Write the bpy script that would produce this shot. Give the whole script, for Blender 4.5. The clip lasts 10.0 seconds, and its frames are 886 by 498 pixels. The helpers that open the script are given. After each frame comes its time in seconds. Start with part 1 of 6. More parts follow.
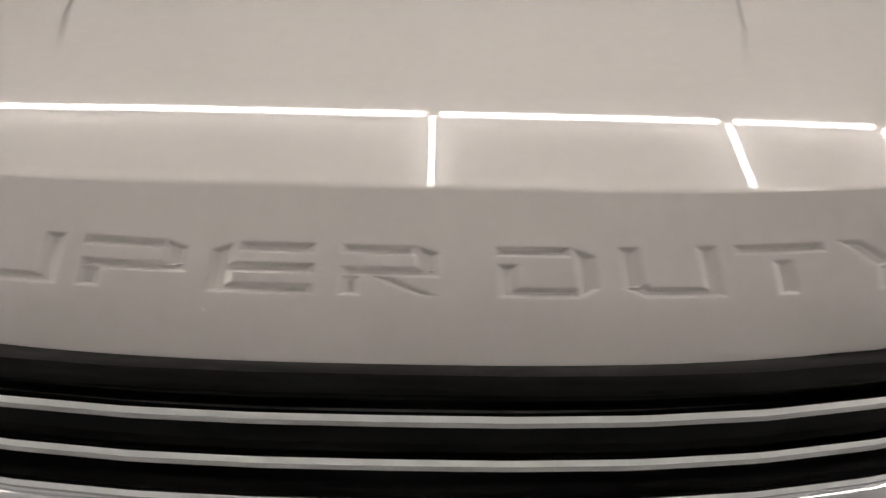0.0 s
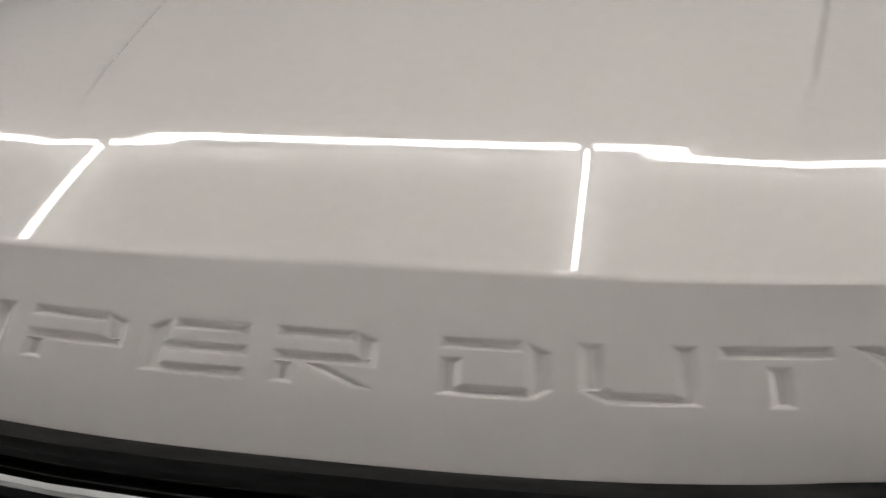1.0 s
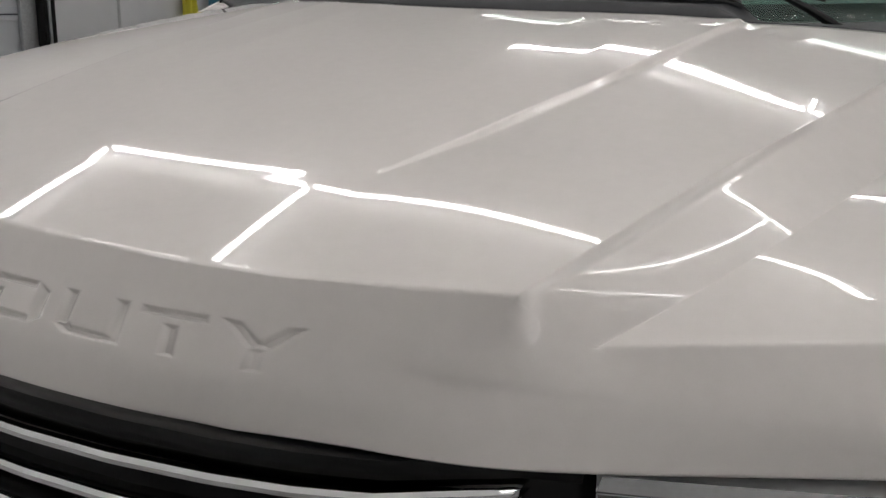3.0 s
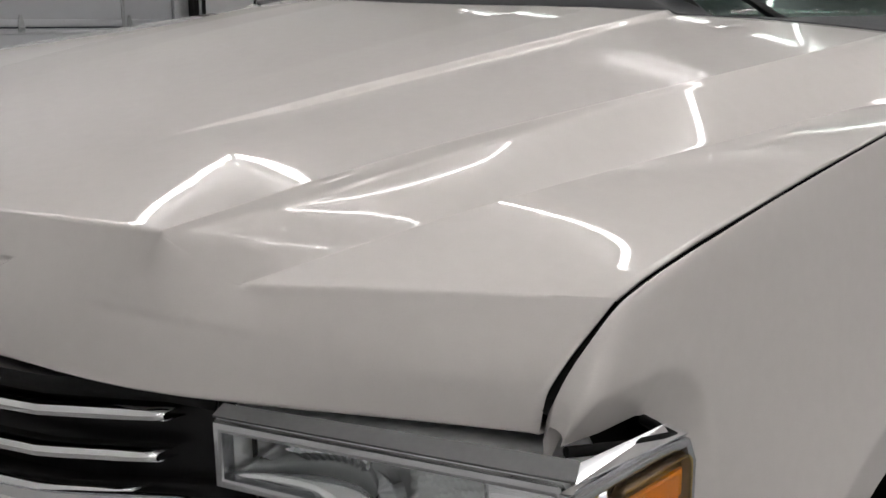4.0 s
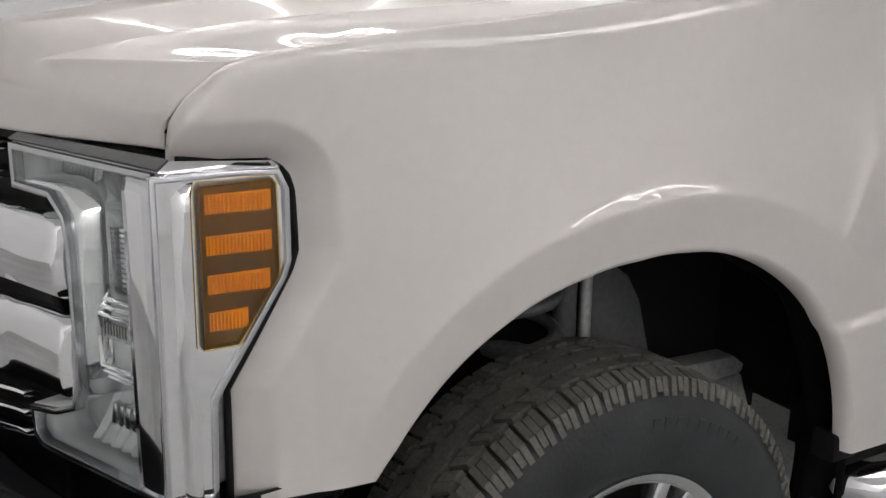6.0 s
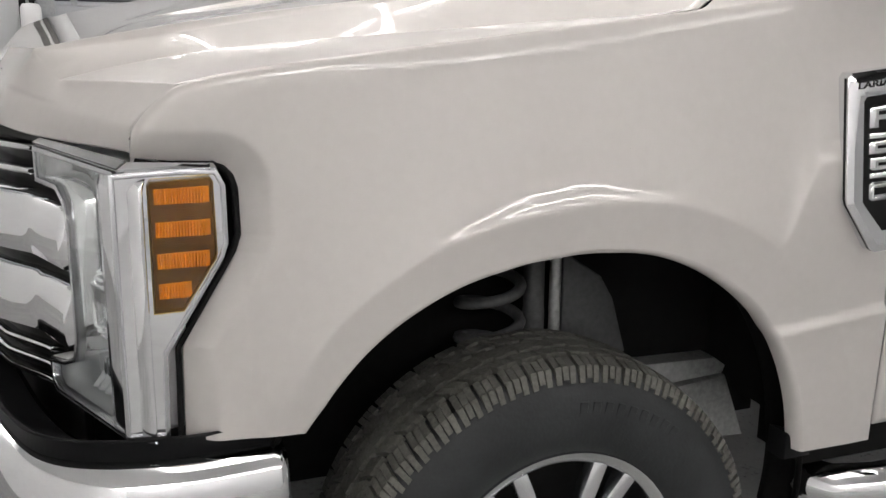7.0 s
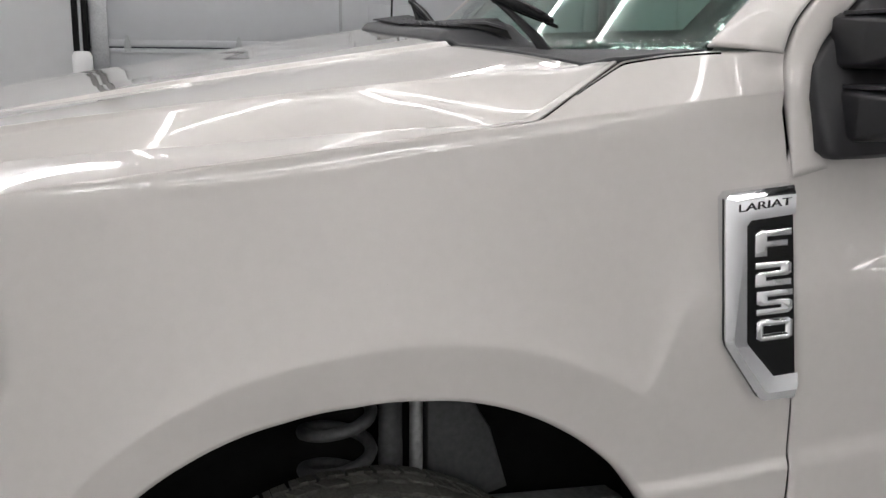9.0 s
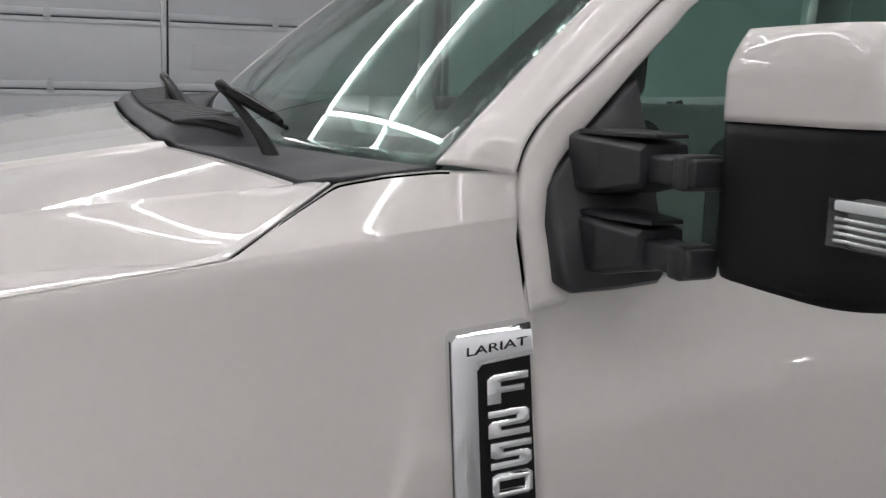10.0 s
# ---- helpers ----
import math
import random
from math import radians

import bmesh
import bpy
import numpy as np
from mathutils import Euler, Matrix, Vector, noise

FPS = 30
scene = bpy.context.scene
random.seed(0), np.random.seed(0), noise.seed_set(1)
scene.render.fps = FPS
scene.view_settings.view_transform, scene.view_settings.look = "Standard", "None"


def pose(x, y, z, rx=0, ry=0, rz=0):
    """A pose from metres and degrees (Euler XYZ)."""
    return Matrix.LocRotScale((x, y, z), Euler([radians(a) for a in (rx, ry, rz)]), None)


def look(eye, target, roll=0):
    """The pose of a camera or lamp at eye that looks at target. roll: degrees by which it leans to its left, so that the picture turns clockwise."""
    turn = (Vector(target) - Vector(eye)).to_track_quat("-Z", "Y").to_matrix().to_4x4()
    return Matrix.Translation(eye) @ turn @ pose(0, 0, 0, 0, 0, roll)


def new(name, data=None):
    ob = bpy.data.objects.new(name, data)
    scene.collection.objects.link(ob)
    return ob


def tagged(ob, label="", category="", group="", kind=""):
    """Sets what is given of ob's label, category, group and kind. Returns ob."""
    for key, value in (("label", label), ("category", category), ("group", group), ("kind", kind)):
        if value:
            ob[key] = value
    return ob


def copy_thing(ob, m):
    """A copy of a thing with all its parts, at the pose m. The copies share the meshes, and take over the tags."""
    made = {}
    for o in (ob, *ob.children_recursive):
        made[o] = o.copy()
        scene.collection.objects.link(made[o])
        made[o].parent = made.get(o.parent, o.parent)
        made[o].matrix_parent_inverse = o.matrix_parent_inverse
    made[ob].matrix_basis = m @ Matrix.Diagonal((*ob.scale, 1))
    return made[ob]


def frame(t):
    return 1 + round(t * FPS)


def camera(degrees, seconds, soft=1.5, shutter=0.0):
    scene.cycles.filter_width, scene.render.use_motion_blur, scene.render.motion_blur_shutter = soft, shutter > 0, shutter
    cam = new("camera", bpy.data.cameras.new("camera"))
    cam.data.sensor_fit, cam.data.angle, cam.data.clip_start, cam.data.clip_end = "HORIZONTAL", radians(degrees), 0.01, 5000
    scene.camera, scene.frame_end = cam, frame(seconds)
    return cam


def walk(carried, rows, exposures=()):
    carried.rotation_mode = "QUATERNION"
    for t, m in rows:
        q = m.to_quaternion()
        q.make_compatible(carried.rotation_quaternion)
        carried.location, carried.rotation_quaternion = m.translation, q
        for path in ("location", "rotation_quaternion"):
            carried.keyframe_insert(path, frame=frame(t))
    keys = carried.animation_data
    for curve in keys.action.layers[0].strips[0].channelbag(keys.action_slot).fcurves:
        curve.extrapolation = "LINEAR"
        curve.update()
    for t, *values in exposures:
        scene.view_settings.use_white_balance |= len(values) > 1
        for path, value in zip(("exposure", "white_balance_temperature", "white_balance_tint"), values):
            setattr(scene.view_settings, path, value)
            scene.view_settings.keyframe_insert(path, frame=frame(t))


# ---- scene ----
cam = camera(49.7, 10.0)

PATH = [
    (0, (0.032, -0.678, 1.578), (0.059, 1.193, 0.823), 1.51),
    (0.5, (0.078, -0.609, 1.609), (0.003, 1.261, 0.855), 0.38),
    (1, (0.214, -0.576, 1.597), (-0.172, 1.271, 0.881), -1.31),
    (1.5, (0.383, -0.599, 1.585), (-0.292, 1.198, 0.96), -0.77),
    (2, (0.549, -0.617, 1.616), (-0.289, 1.098, 0.959), -0.90),
    (2.5, (0.756, -0.59, 1.585), (-0.2, 1.101, 1.034), 0.23),
    (2.7, (0.819, -0.575, 1.592), (-0.127, 1.121, 1.04), 1.12),
    (3.8, (1.242, -0.318, 1.541), (-0.024, 1.144, 1.033), 1.34),
    (4, (1.314, -0.302, 1.544), (0.015, 1.131, 1.036), 1.40),
    (4.5, (1.533, -0.248, 1.534), (0.102, 1.057, 1.034), 1.41),
    (5, (1.688, -0.201, 1.527), (0.199, 1.019, 0.982), 1.82),
    (5.5, (1.842, -0.11, 1.47), (0.275, 1.01, 0.932), 2.27),
    (6, (1.998, -0.035, 1.422), (0.352, 0.963, 0.878), 2.30),
    (6.2, (2.066, -0.01, 1.399), (0.392, 0.942, 0.857), 2.04),
    (7.3, (2.368, 0.243, 1.511), (0.549, 0.878, 0.975), 1.79),
    (7.5, (2.359, 0.279, 1.538), (0.533, 0.893, 1.001), 2.16),
    (8, (2.321, 0.394, 1.558), (0.47, 0.944, 1.033), 1.97),
    (8.5, (2.285, 0.542, 1.551), (0.416, 1.047, 1.048), 1.60),
    (9, (2.258, 0.688, 1.587), (0.38, 1.178, 1.105), 1.28),
    (9.5, (2.21, 0.846, 1.629), (0.332, 1.368, 1.18), 1.42),
    (10, (2.106, 0.968, 1.709), (0.304, 1.727, 1.287), 2.34),
]
walk(cam, [(t, look(eye, target, roll)) for t, eye, target, roll in PATH],
     exposures=[(0.0, -0.20, 6900, 13), (0.5, -0.21, 6700, 13), (1.0, -0.22, 6550, 10), (2.0, -0.29, 6400, 8), (2.5, -0.27, 6450, 10), (4.0, -0.12, 6450, 12), (5.0, -0.08, 6450, 12), (6.0, 0.18, 6400, 12),
                (7.5, 0.30, 6500, 11), (8.5, 0.10, 6450, 11), (9.3, 0.06, 6300, 11), (10.0, -0.08, 6250, 12)])

# ---- light ----
world = bpy.data.worlds.new("world")
scene.world = world
world.use_nodes = True
world.node_tree.nodes["Background"].inputs[0].default_value = (0.8, 0.85, 0.9, 1)
world.node_tree.nodes["Background"].inputs[1].default_value = 0.05
scene.view_settings.exposure = 0.0

ROOM_X0, ROOM_X1, ROOM_Y0, ROOM_Y1, CEIL = -5.0, 7.2, -2.7, 8.0, 3.35
LED = 18.8
# third and fourth ladders are made-up fill light for the truck's front
LADDERS_AND_FILL = [([-3.6, -2.1, 0.03, 1.25, 1.9], [0.1, 0.85, 2.6], 0.0125), ([5.6, 6.4], [-0.2, 1.5, 2.75, 5.0, 7.0], 0.033),
           ([-4.85, -4.65, -4.45], [-2.5, -1.8, -1.0, -0.2], 0.0125), ([5.4, 6.7], [-2.55, -1.5, -0.4], 0.040), ([-2.1, 0.03, 1.25], [4.9, 6.9], 0.0125)]

# ---- materials ----
def material(name, colour, rough=0.5, metal=0.0, coat=0.0, bump=0.0, scale=40.0, vary=0.06, emit=0.0, spec=0.5, detail=4.0, stretch=(1, 1, 1), rough_vary=0.0):
    m = bpy.data.materials.new(name)
    m.use_nodes = True
    nt = m.node_tree
    b = nt.nodes["Principled BSDF"]
    tc = nt.nodes.new("ShaderNodeTexCoord")
    mp = nt.nodes.new("ShaderNodeMapping")
    mp.inputs["Scale"].default_value = stretch
    nt.links.new(tc.outputs["Object"], mp.inputs["Vector"])
    big = nt.nodes.new("ShaderNodeTexNoise")
    big.inputs["Scale"].default_value = max(scale * 0.06, 0.4)
    big.inputs["Detail"].default_value = 3
    fine = nt.nodes.new("ShaderNodeTexNoise")
    fine.inputs["Scale"].default_value = scale
    fine.inputs["Detail"].default_value = detail
    for n in (big, fine):
        nt.links.new(mp.outputs[0], n.inputs["Vector"])
    add = nt.nodes.new("ShaderNodeMath")
    add.operation = "ADD"
    nt.links.new(big.outputs["Fac"], add.inputs[0])
    nt.links.new(fine.outputs["Fac"], add.inputs[1])
    ramp = nt.nodes.new("ShaderNodeMapRange")
    ramp.inputs[1].default_value, ramp.inputs[2].default_value = 0.6, 1.4
    ramp.inputs[3].default_value, ramp.inputs[4].default_value = 1 - vary, 1 + vary
    nt.links.new(add.outputs[0], ramp.inputs[0])
    mix = nt.nodes.new("ShaderNodeVectorMath")
    mix.operation = "SCALE"
    mix.inputs[0].default_value = colour
    nt.links.new(ramp.outputs[0], mix.inputs["Scale"])
    nt.links.new(mix.outputs[0], b.inputs["Base Color"])
    b.inputs["Roughness"].default_value = rough
    b.inputs["Metallic"].default_value = metal
    b.inputs["Specular IOR Level"].default_value = spec
    if coat:
        b.inputs["Coat Weight"].default_value = coat
        b.inputs["Coat Roughness"].default_value = 0.02
        b.inputs["Coat IOR"].default_value = 1.5
    if rough_vary:
        rr = nt.nodes.new("ShaderNodeMapRange")
        rr.inputs[1].default_value, rr.inputs[2].default_value = 0.3, 0.7
        rr.inputs[3].default_value, rr.inputs[4].default_value = max(rough - rough_vary, 0.0), rough + rough_vary
        nt.links.new(fine.outputs["Fac"], rr.inputs[0])
        nt.links.new(rr.outputs[0], b.inputs["Roughness"])
    if bump:
        bp = nt.nodes.new("ShaderNodeBump")
        bp.inputs["Strength"].default_value = 0.5
        bp.inputs["Distance"].default_value = bump
        nt.links.new(fine.outputs["Fac"], bp.inputs["Height"])
        nt.links.new(bp.outputs[0], b.inputs["Normal"])
    if emit:
        b.inputs["Emission Color"].default_value = (1.0, 0.97, 0.93, 1)
        b.inputs["Emission Strength"].default_value = emit
    return m


def pane(name, tint, gloss=1.0):
    """Thin sheet of clear plastic or glass: see-through with a Fresnel gloss."""
    m = bpy.data.materials.new(name)
    m.use_nodes = True
    nt = m.node_tree
    nt.nodes.remove(nt.nodes["Principled BSDF"])
    tr = nt.nodes.new("ShaderNodeBsdfTransparent")
    tr.inputs[0].default_value = (*tint, 1)
    gl = nt.nodes.new("ShaderNodeBsdfGlossy")
    gl.inputs["Roughness"].default_value = 0.01
    gl.inputs[0].default_value = (gloss, gloss, gloss, 1)
    lw = nt.nodes.new("ShaderNodeLayerWeight")
    lw.inputs[0].default_value = 0.5
    pw = nt.nodes.new("ShaderNodeMath")
    pw.operation = "POWER"
    pw.inputs[1].default_value = 5.0
    fr = nt.nodes.new("ShaderNodeMapRange")
    fr.inputs[3].default_value, fr.inputs[4].default_value = 0.045, 1.0
    nt.links.new(lw.outputs["Facing"], pw.inputs[0])
    nt.links.new(pw.outputs[0], fr.inputs[0])
    mx = nt.nodes.new("ShaderNodeMixShader")
    nt.links.new(fr.outputs[0], mx.inputs[0])
    nt.links.new(tr.outputs[0], mx.inputs[1])
    nt.links.new(gl.outputs[0], mx.inputs[2])
    nt.links.new(mx.outputs[0], nt.nodes["Material Output"].inputs[0])
    return m


PAINT = material("gold_white_paint", (0.56, 0.538, 0.52), rough=0.6, metal=0.08, coat=1.0, scale=900, vary=0.03)
CHROME = material("chrome", (0.80, 0.81, 0.83), rough=0.06, metal=1.0, scale=30, vary=0.02)
WAVY = material("wavy_chrome", (0.82, 0.83, 0.85), rough=0.05, metal=1.0, bump=0.012, scale=7, vary=0.02, detail=0.0)
SATIN = material("satin_silver", (0.55, 0.56, 0.58), rough=0.22, metal=1.0, scale=60, vary=0.03)
BLACK = material("gloss_black_plastic", (0.004, 0.004, 0.0044), rough=0.3, spec=0.2, scale=60, vary=0.15)
ARM = material("charcoal_satin_plastic", (0.022, 0.022, 0.025), rough=0.38, spec=0.4, bump=0.0003, scale=500, vary=0.15)
PLASTIC = material("grained_black_plastic", (0.008, 0.0082, 0.009), rough=0.55, spec=0.15, bump=0.0006, scale=600, vary=0.2)
COWL_GREY = material("grey_cowl_plastic", (0.028, 0.029, 0.033), rough=0.5, spec=0.3, bump=0.0006, scale=500, vary=0.15)
# the cowl's plastic in a paler tone, to set the slats off
SLAT = material("grey_slat_plastic", (0.060, 0.061, 0.066), rough=0.5, spec=0.3, bump=0.0006, scale=500, vary=0.15)
# paler than the tyre below: worn rubber, plus groove shade put into the colour
TREAD = material("worn_tread_rubber", (0.125, 0.124, 0.112), rough=0.9, spec=0.2, bump=0.0012, scale=160, vary=0.35)
RUBBER = material("tyre_rubber", (0.030, 0.032, 0.034), rough=0.7, spec=0.3, bump=0.0012, scale=160, vary=0.35, rough_vary=0.1)
DARK = material("underbody_black", (0.006, 0.006, 0.006), rough=0.9, spec=0.2, bump=0.002, scale=40, vary=0.4)
STEEL = material("dull_grey_steel", (0.42, 0.43, 0.43), rough=0.5, metal=0.6, bump=0.001, scale=90, vary=0.35)
LINER = material("wheel_liner_felt", (0.005, 0.005, 0.005), rough=0.95, spec=0.15, bump=0.003, scale=120, vary=0.4)
ALLOY = material("machined_alloy", (0.72, 0.73, 0.75), rough=0.2, metal=1.0, scale=50, vary=0.03)
CLEAR = pane("clear_lens", (0.96, 0.97, 0.97))
AMBER_PANE = pane("amber_cover", (1.0, 0.84, 0.42))
WSGLASS = pane("green_tinted_glass", (0.72, 0.85, 0.81))
AMBER_RIB = material("amber_reflector", (0.80, 0.44, 0.02), rough=0.2, coat=0.5, scale=300, vary=0.1)
RED_BRONZE = material("amber_backing", (0.11, 0.075, 0.04), rough=0.3, metal=0.6, scale=200, vary=0.15)
WALL = material("white_wall_paint", (0.56, 0.567, 0.58), rough=0.7, bump=0.0008, scale=150, vary=0.03)
GREYWALL = material("grey_wall_paint", (0.69, 0.69, 0.695), rough=0.7, bump=0.0008, scale=150, vary=0.05)
BACKWALL = material("mid_grey_wall_paint", (0.40, 0.40, 0.405), rough=0.7, bump=0.0008, scale=150, vary=0.05)
CEILING = material("white_ceiling_paint", (0.88, 0.878, 0.875), rough=0.8, scale=60, vary=0.04)
DOORWHITE = material("white_garage_door_steel", (0.47, 0.485, 0.508), rough=0.45, bump=0.0005, scale=220, vary=0.03)
FLOOR = material("grey_epoxy_floor", (0.31, 0.31, 0.307), rough=0.35, bump=0.001, scale=60, vary=0.25, rough_vary=0.1)
GALV = material("galvanised_steel", (0.40, 0.41, 0.42), rough=0.4, metal=0.8, scale=80, vary=0.2)
# black of the rubber seals, also laid in gaps to stand for shade
SEAL_AND_GAP = material("black_rubber_seal", (0.004, 0.004, 0.004), rough=0.7, spec=0.2, scale=80, vary=0.2)
LEDMAT = material("led_diffuser", (0.9, 0.9, 0.9), rough=0.4, emit=LED, scale=10, vary=0.0)
LAMPHOUSING = material("lamp_inner_grey", (0.12, 0.122, 0.125), rough=0.35, metal=0.4, scale=200, vary=0.1)
LAMPBACK = material("lamp_silver_backing", (0.88, 0.89, 0.90), rough=0.3, metal=0.1, scale=120, vary=0.08)
REFLECTOR = material("lamp_reflector_chrome", (0.92, 0.93, 0.94), rough=0.07, metal=1.0, scale=80, vary=0.03)
IRON = material("dark_suspension_iron", (0.075, 0.077, 0.08), rough=0.55, metal=0.2, bump=0.001, scale=90, vary=0.35)
SEAT = material("dark_interior_vinyl", (0.014, 0.014, 0.015), rough=0.7, scale=120, vary=0.2)
WHITECAP = material("white_plastic", (0.78, 0.78, 0.79), rough=0.4, scale=60, vary=0.03)

YELLOW = material("yellow_cloth", (0.62, 0.58, 0.06), rough=0.9, bump=0.004, scale=30, vary=0.2)
TEAL = material("blue_green_plastic", (0.02, 0.16, 0.24), rough=0.4, scale=40, vary=0.15)

# ---- mesh tools ----
LEAN, LEAN_X, LEAN_Z = 0.0459, 0.55, 1.30


def lean_in(p):
    """The body sides lean inwards and the cab and cowl sit lower towards the middle: places (n, 3) to places."""
    q = np.array(p, float)
    q[..., 0] = q[..., 0] - np.clip(q[..., 0] / 0.3, -1, 1) * LEAN * (p[..., 2] - LEAN_Z)
    q[..., 2] = p[..., 2] + LEAN * (np.abs(p[..., 0]) - LEAN_X)
    return q


UPRIGHT = ("hood", "stamped_letter", "chrome_bar", "top_trim", "backing")
leaned = set()


def base_of(ob):
    return ob.matrix_world.translation if ob.parent is None else Vector(ob["base"]) if "base" in ob else ob.location


def thing(name, label, category, at=(0, 0, 0), group="", kind=""):
    ob = new(name)
    ob.empty_display_size = 0.1
    ob.location = at
    return tagged(ob, label, category, group, kind)


def link(name, mesh, mat, parent=None, label="", smooth=True, angle=None):
    if mat is not None:
        mesh.materials.append(mat)
    top = parent
    while top is not None and top.parent is not None:
        top = top.parent
    if top is not None and top.name == "pickup_truck" and name not in UPRIGHT and mesh.name not in leaned and name != "raised_mark":
        co = np.zeros(len(mesh.vertices) * 3)
        mesh.vertices.foreach_get("co", co)
        mesh.vertices.foreach_set("co", lean_in(co.reshape(-1, 3)).ravel())
        mesh.update()
        leaned.add(mesh.name)
    if smooth:
        mesh.shade_smooth()
        if angle is not None:
            mesh.set_sharp_from_angle(angle=radians(angle))
    ob = new(name, mesh)
    if parent is not None:
        ob.parent = parent
        top = parent
        while top.parent is not None:
            top = top.parent
        if parent.parent is None:
            ob.matrix_parent_inverse = Matrix.Translation(-Vector(parent.location))
    return tagged(ob, label)


def part(name, bm, mat, parent=None, label="", smooth=True, angle=35):
    mesh = bpy.data.meshes.new(name)
    bmesh.ops.recalc_face_normals(bm, faces=bm.faces)
    bm.to_mesh(mesh)
    bm.free()
    return link(name, mesh, mat, parent, label, smooth, angle)


def sheet(name, P, mat, parent=None, label="", thick=0.0, close_u=False, angle=None, flip=False):
    """A grid of points (rows, columns, 3) as one smooth sheet."""
    P = np.asarray(P, float)
    nv, nu = P.shape[:2]
    idx = np.arange(nv * nu).reshape(nv, nu)
    faces = []
    for j in range(nv - 1):
        for i in range(nu - 1 + (1 if close_u else 0)):
            k = (i + 1) % nu
            f = (idx[j, i], idx[j, k], idx[j + 1, k], idx[j + 1, i])
            faces.append(tuple(int(a) for a in (f[::-1] if flip else f)))
    mesh = bpy.data.meshes.new(name)
    mesh.from_pydata(P.reshape(-1, 3).tolist(), [], faces)
    ob = link(name, mesh, mat, parent, label, True, angle)
    if thick:
        md = ob.modifiers.new("thickness", "SOLIDIFY")
        md.thickness, md.offset = thick, -1
    return ob


def bm_box(bm, lo, hi, bevel=0.0, seg=2, m=None):
    lo, hi = Vector(lo), Vector(hi)
    r = bmesh.ops.create_cube(bm, size=1.0)
    for v in r["verts"]:
        v.co = Vector([lo[i] + (v.co[i] + 0.5) * (hi[i] - lo[i]) for i in range(3)])
    if bevel:
        es = list({e for v in r["verts"] for e in v.link_edges})
        out = bmesh.ops.bevel(bm, geom=es, offset=bevel, segments=seg, affect="EDGES", profile=0.5)
        vs = list({v for f in out["faces"] for v in f.verts} | {v for v in r["verts"] if v.is_valid})
    else:
        vs = r["verts"]
    if m is not None:
        bmesh.ops.transform(bm, matrix=m, verts=vs)
    return vs


def box(name, lo, hi, mat, parent=None, label="", bevel=0.003, seg=2, m=None):
    bm = bmesh.new()
    bm_box(bm, lo, hi, bevel, seg, m)
    return part(name, bm, mat, parent, label)


def prism(name, outline, origin, ux, uy, un, depth, mat, parent=None, label="", bevel=0.0, seg=2, back=0.0):
    """A flat outline [(a, b)...] in the plane origin + a*ux + b*uy, raised by depth along un."""
    o, ux, uy, un = Vector(origin), Vector(ux), Vector(uy), Vector(un)
    bm = bmesh.new()
    lo = [bm.verts.new(o + a * ux + b * uy - back * un) for a, b in outline]
    f = bm.faces.new(lo)
    r = bmesh.ops.extrude_face_region(bm, geom=[f])
    top = [v for v in r["geom"] if isinstance(v, bmesh.types.BMVert)]
    bmesh.ops.translate(bm, verts=top, vec=un * (depth + back))
    if bevel:
        tops = set(top)
        es = [e for e in bm.edges if e.verts[0] in tops and e.verts[1] in tops]
        bmesh.ops.bevel(bm, geom=es, offset=bevel, segments=seg, affect="EDGES", profile=0.5)
    return part(name, bm, mat, parent, label)


def ring_prism(name, outline, width, origin, ux, uy, un, depth, mat, parent=None, label="", closed=True, back=0.0):
    """A raised band of the given width along the inside of an outline."""
    pts = [Vector((a, b)) for a, b in outline]
    n = len(pts)
    area = sum(pts[i].x * pts[(i + 1) % n].y - pts[(i + 1) % n].x * pts[i].y for i in range(n))
    s = 1 if area > 0 else -1
    inner = []
    for i in range(n):
        d0, d1 = (pts[i] - pts[i - 1]).normalized(), (pts[(i + 1) % n] - pts[i]).normalized()
        n0, n1 = Vector((-d0.y, d0.x)) * s, Vector((-d1.y, d1.x)) * s
        h = (n0 + n1)
        inner.append(pts[i] + h * (width / max(h.dot(n0), 0.3)))
    o, ux, uy, un = Vector(origin), Vector(ux), Vector(uy), Vector(un)
    bm = bmesh.new()
    w = lambda p, h: bm.verts.new(o + p.x * ux + p.y * uy + un * h)
    mid = [p.lerp(q, 0.5) for p, q in zip(pts, inner)]
    rings = [[w(p, -back) for p in pts], [w(p.lerp(q, 0.12), depth * 0.7) for p, q in zip(pts, inner)], [w(p, depth) for p in mid], [w(q.lerp(p, 0.12), depth * 0.7) for p, q in zip(pts, inner)], [w(q, -back) for q in inner]]
    for a, b in zip(rings, rings[1:]):
        for i in range(n):
            k = (i + 1) % n
            bm.faces.new((a[i], a[k], b[k], b[i]))
    return part(name, bm, mat, parent, label, angle=60)


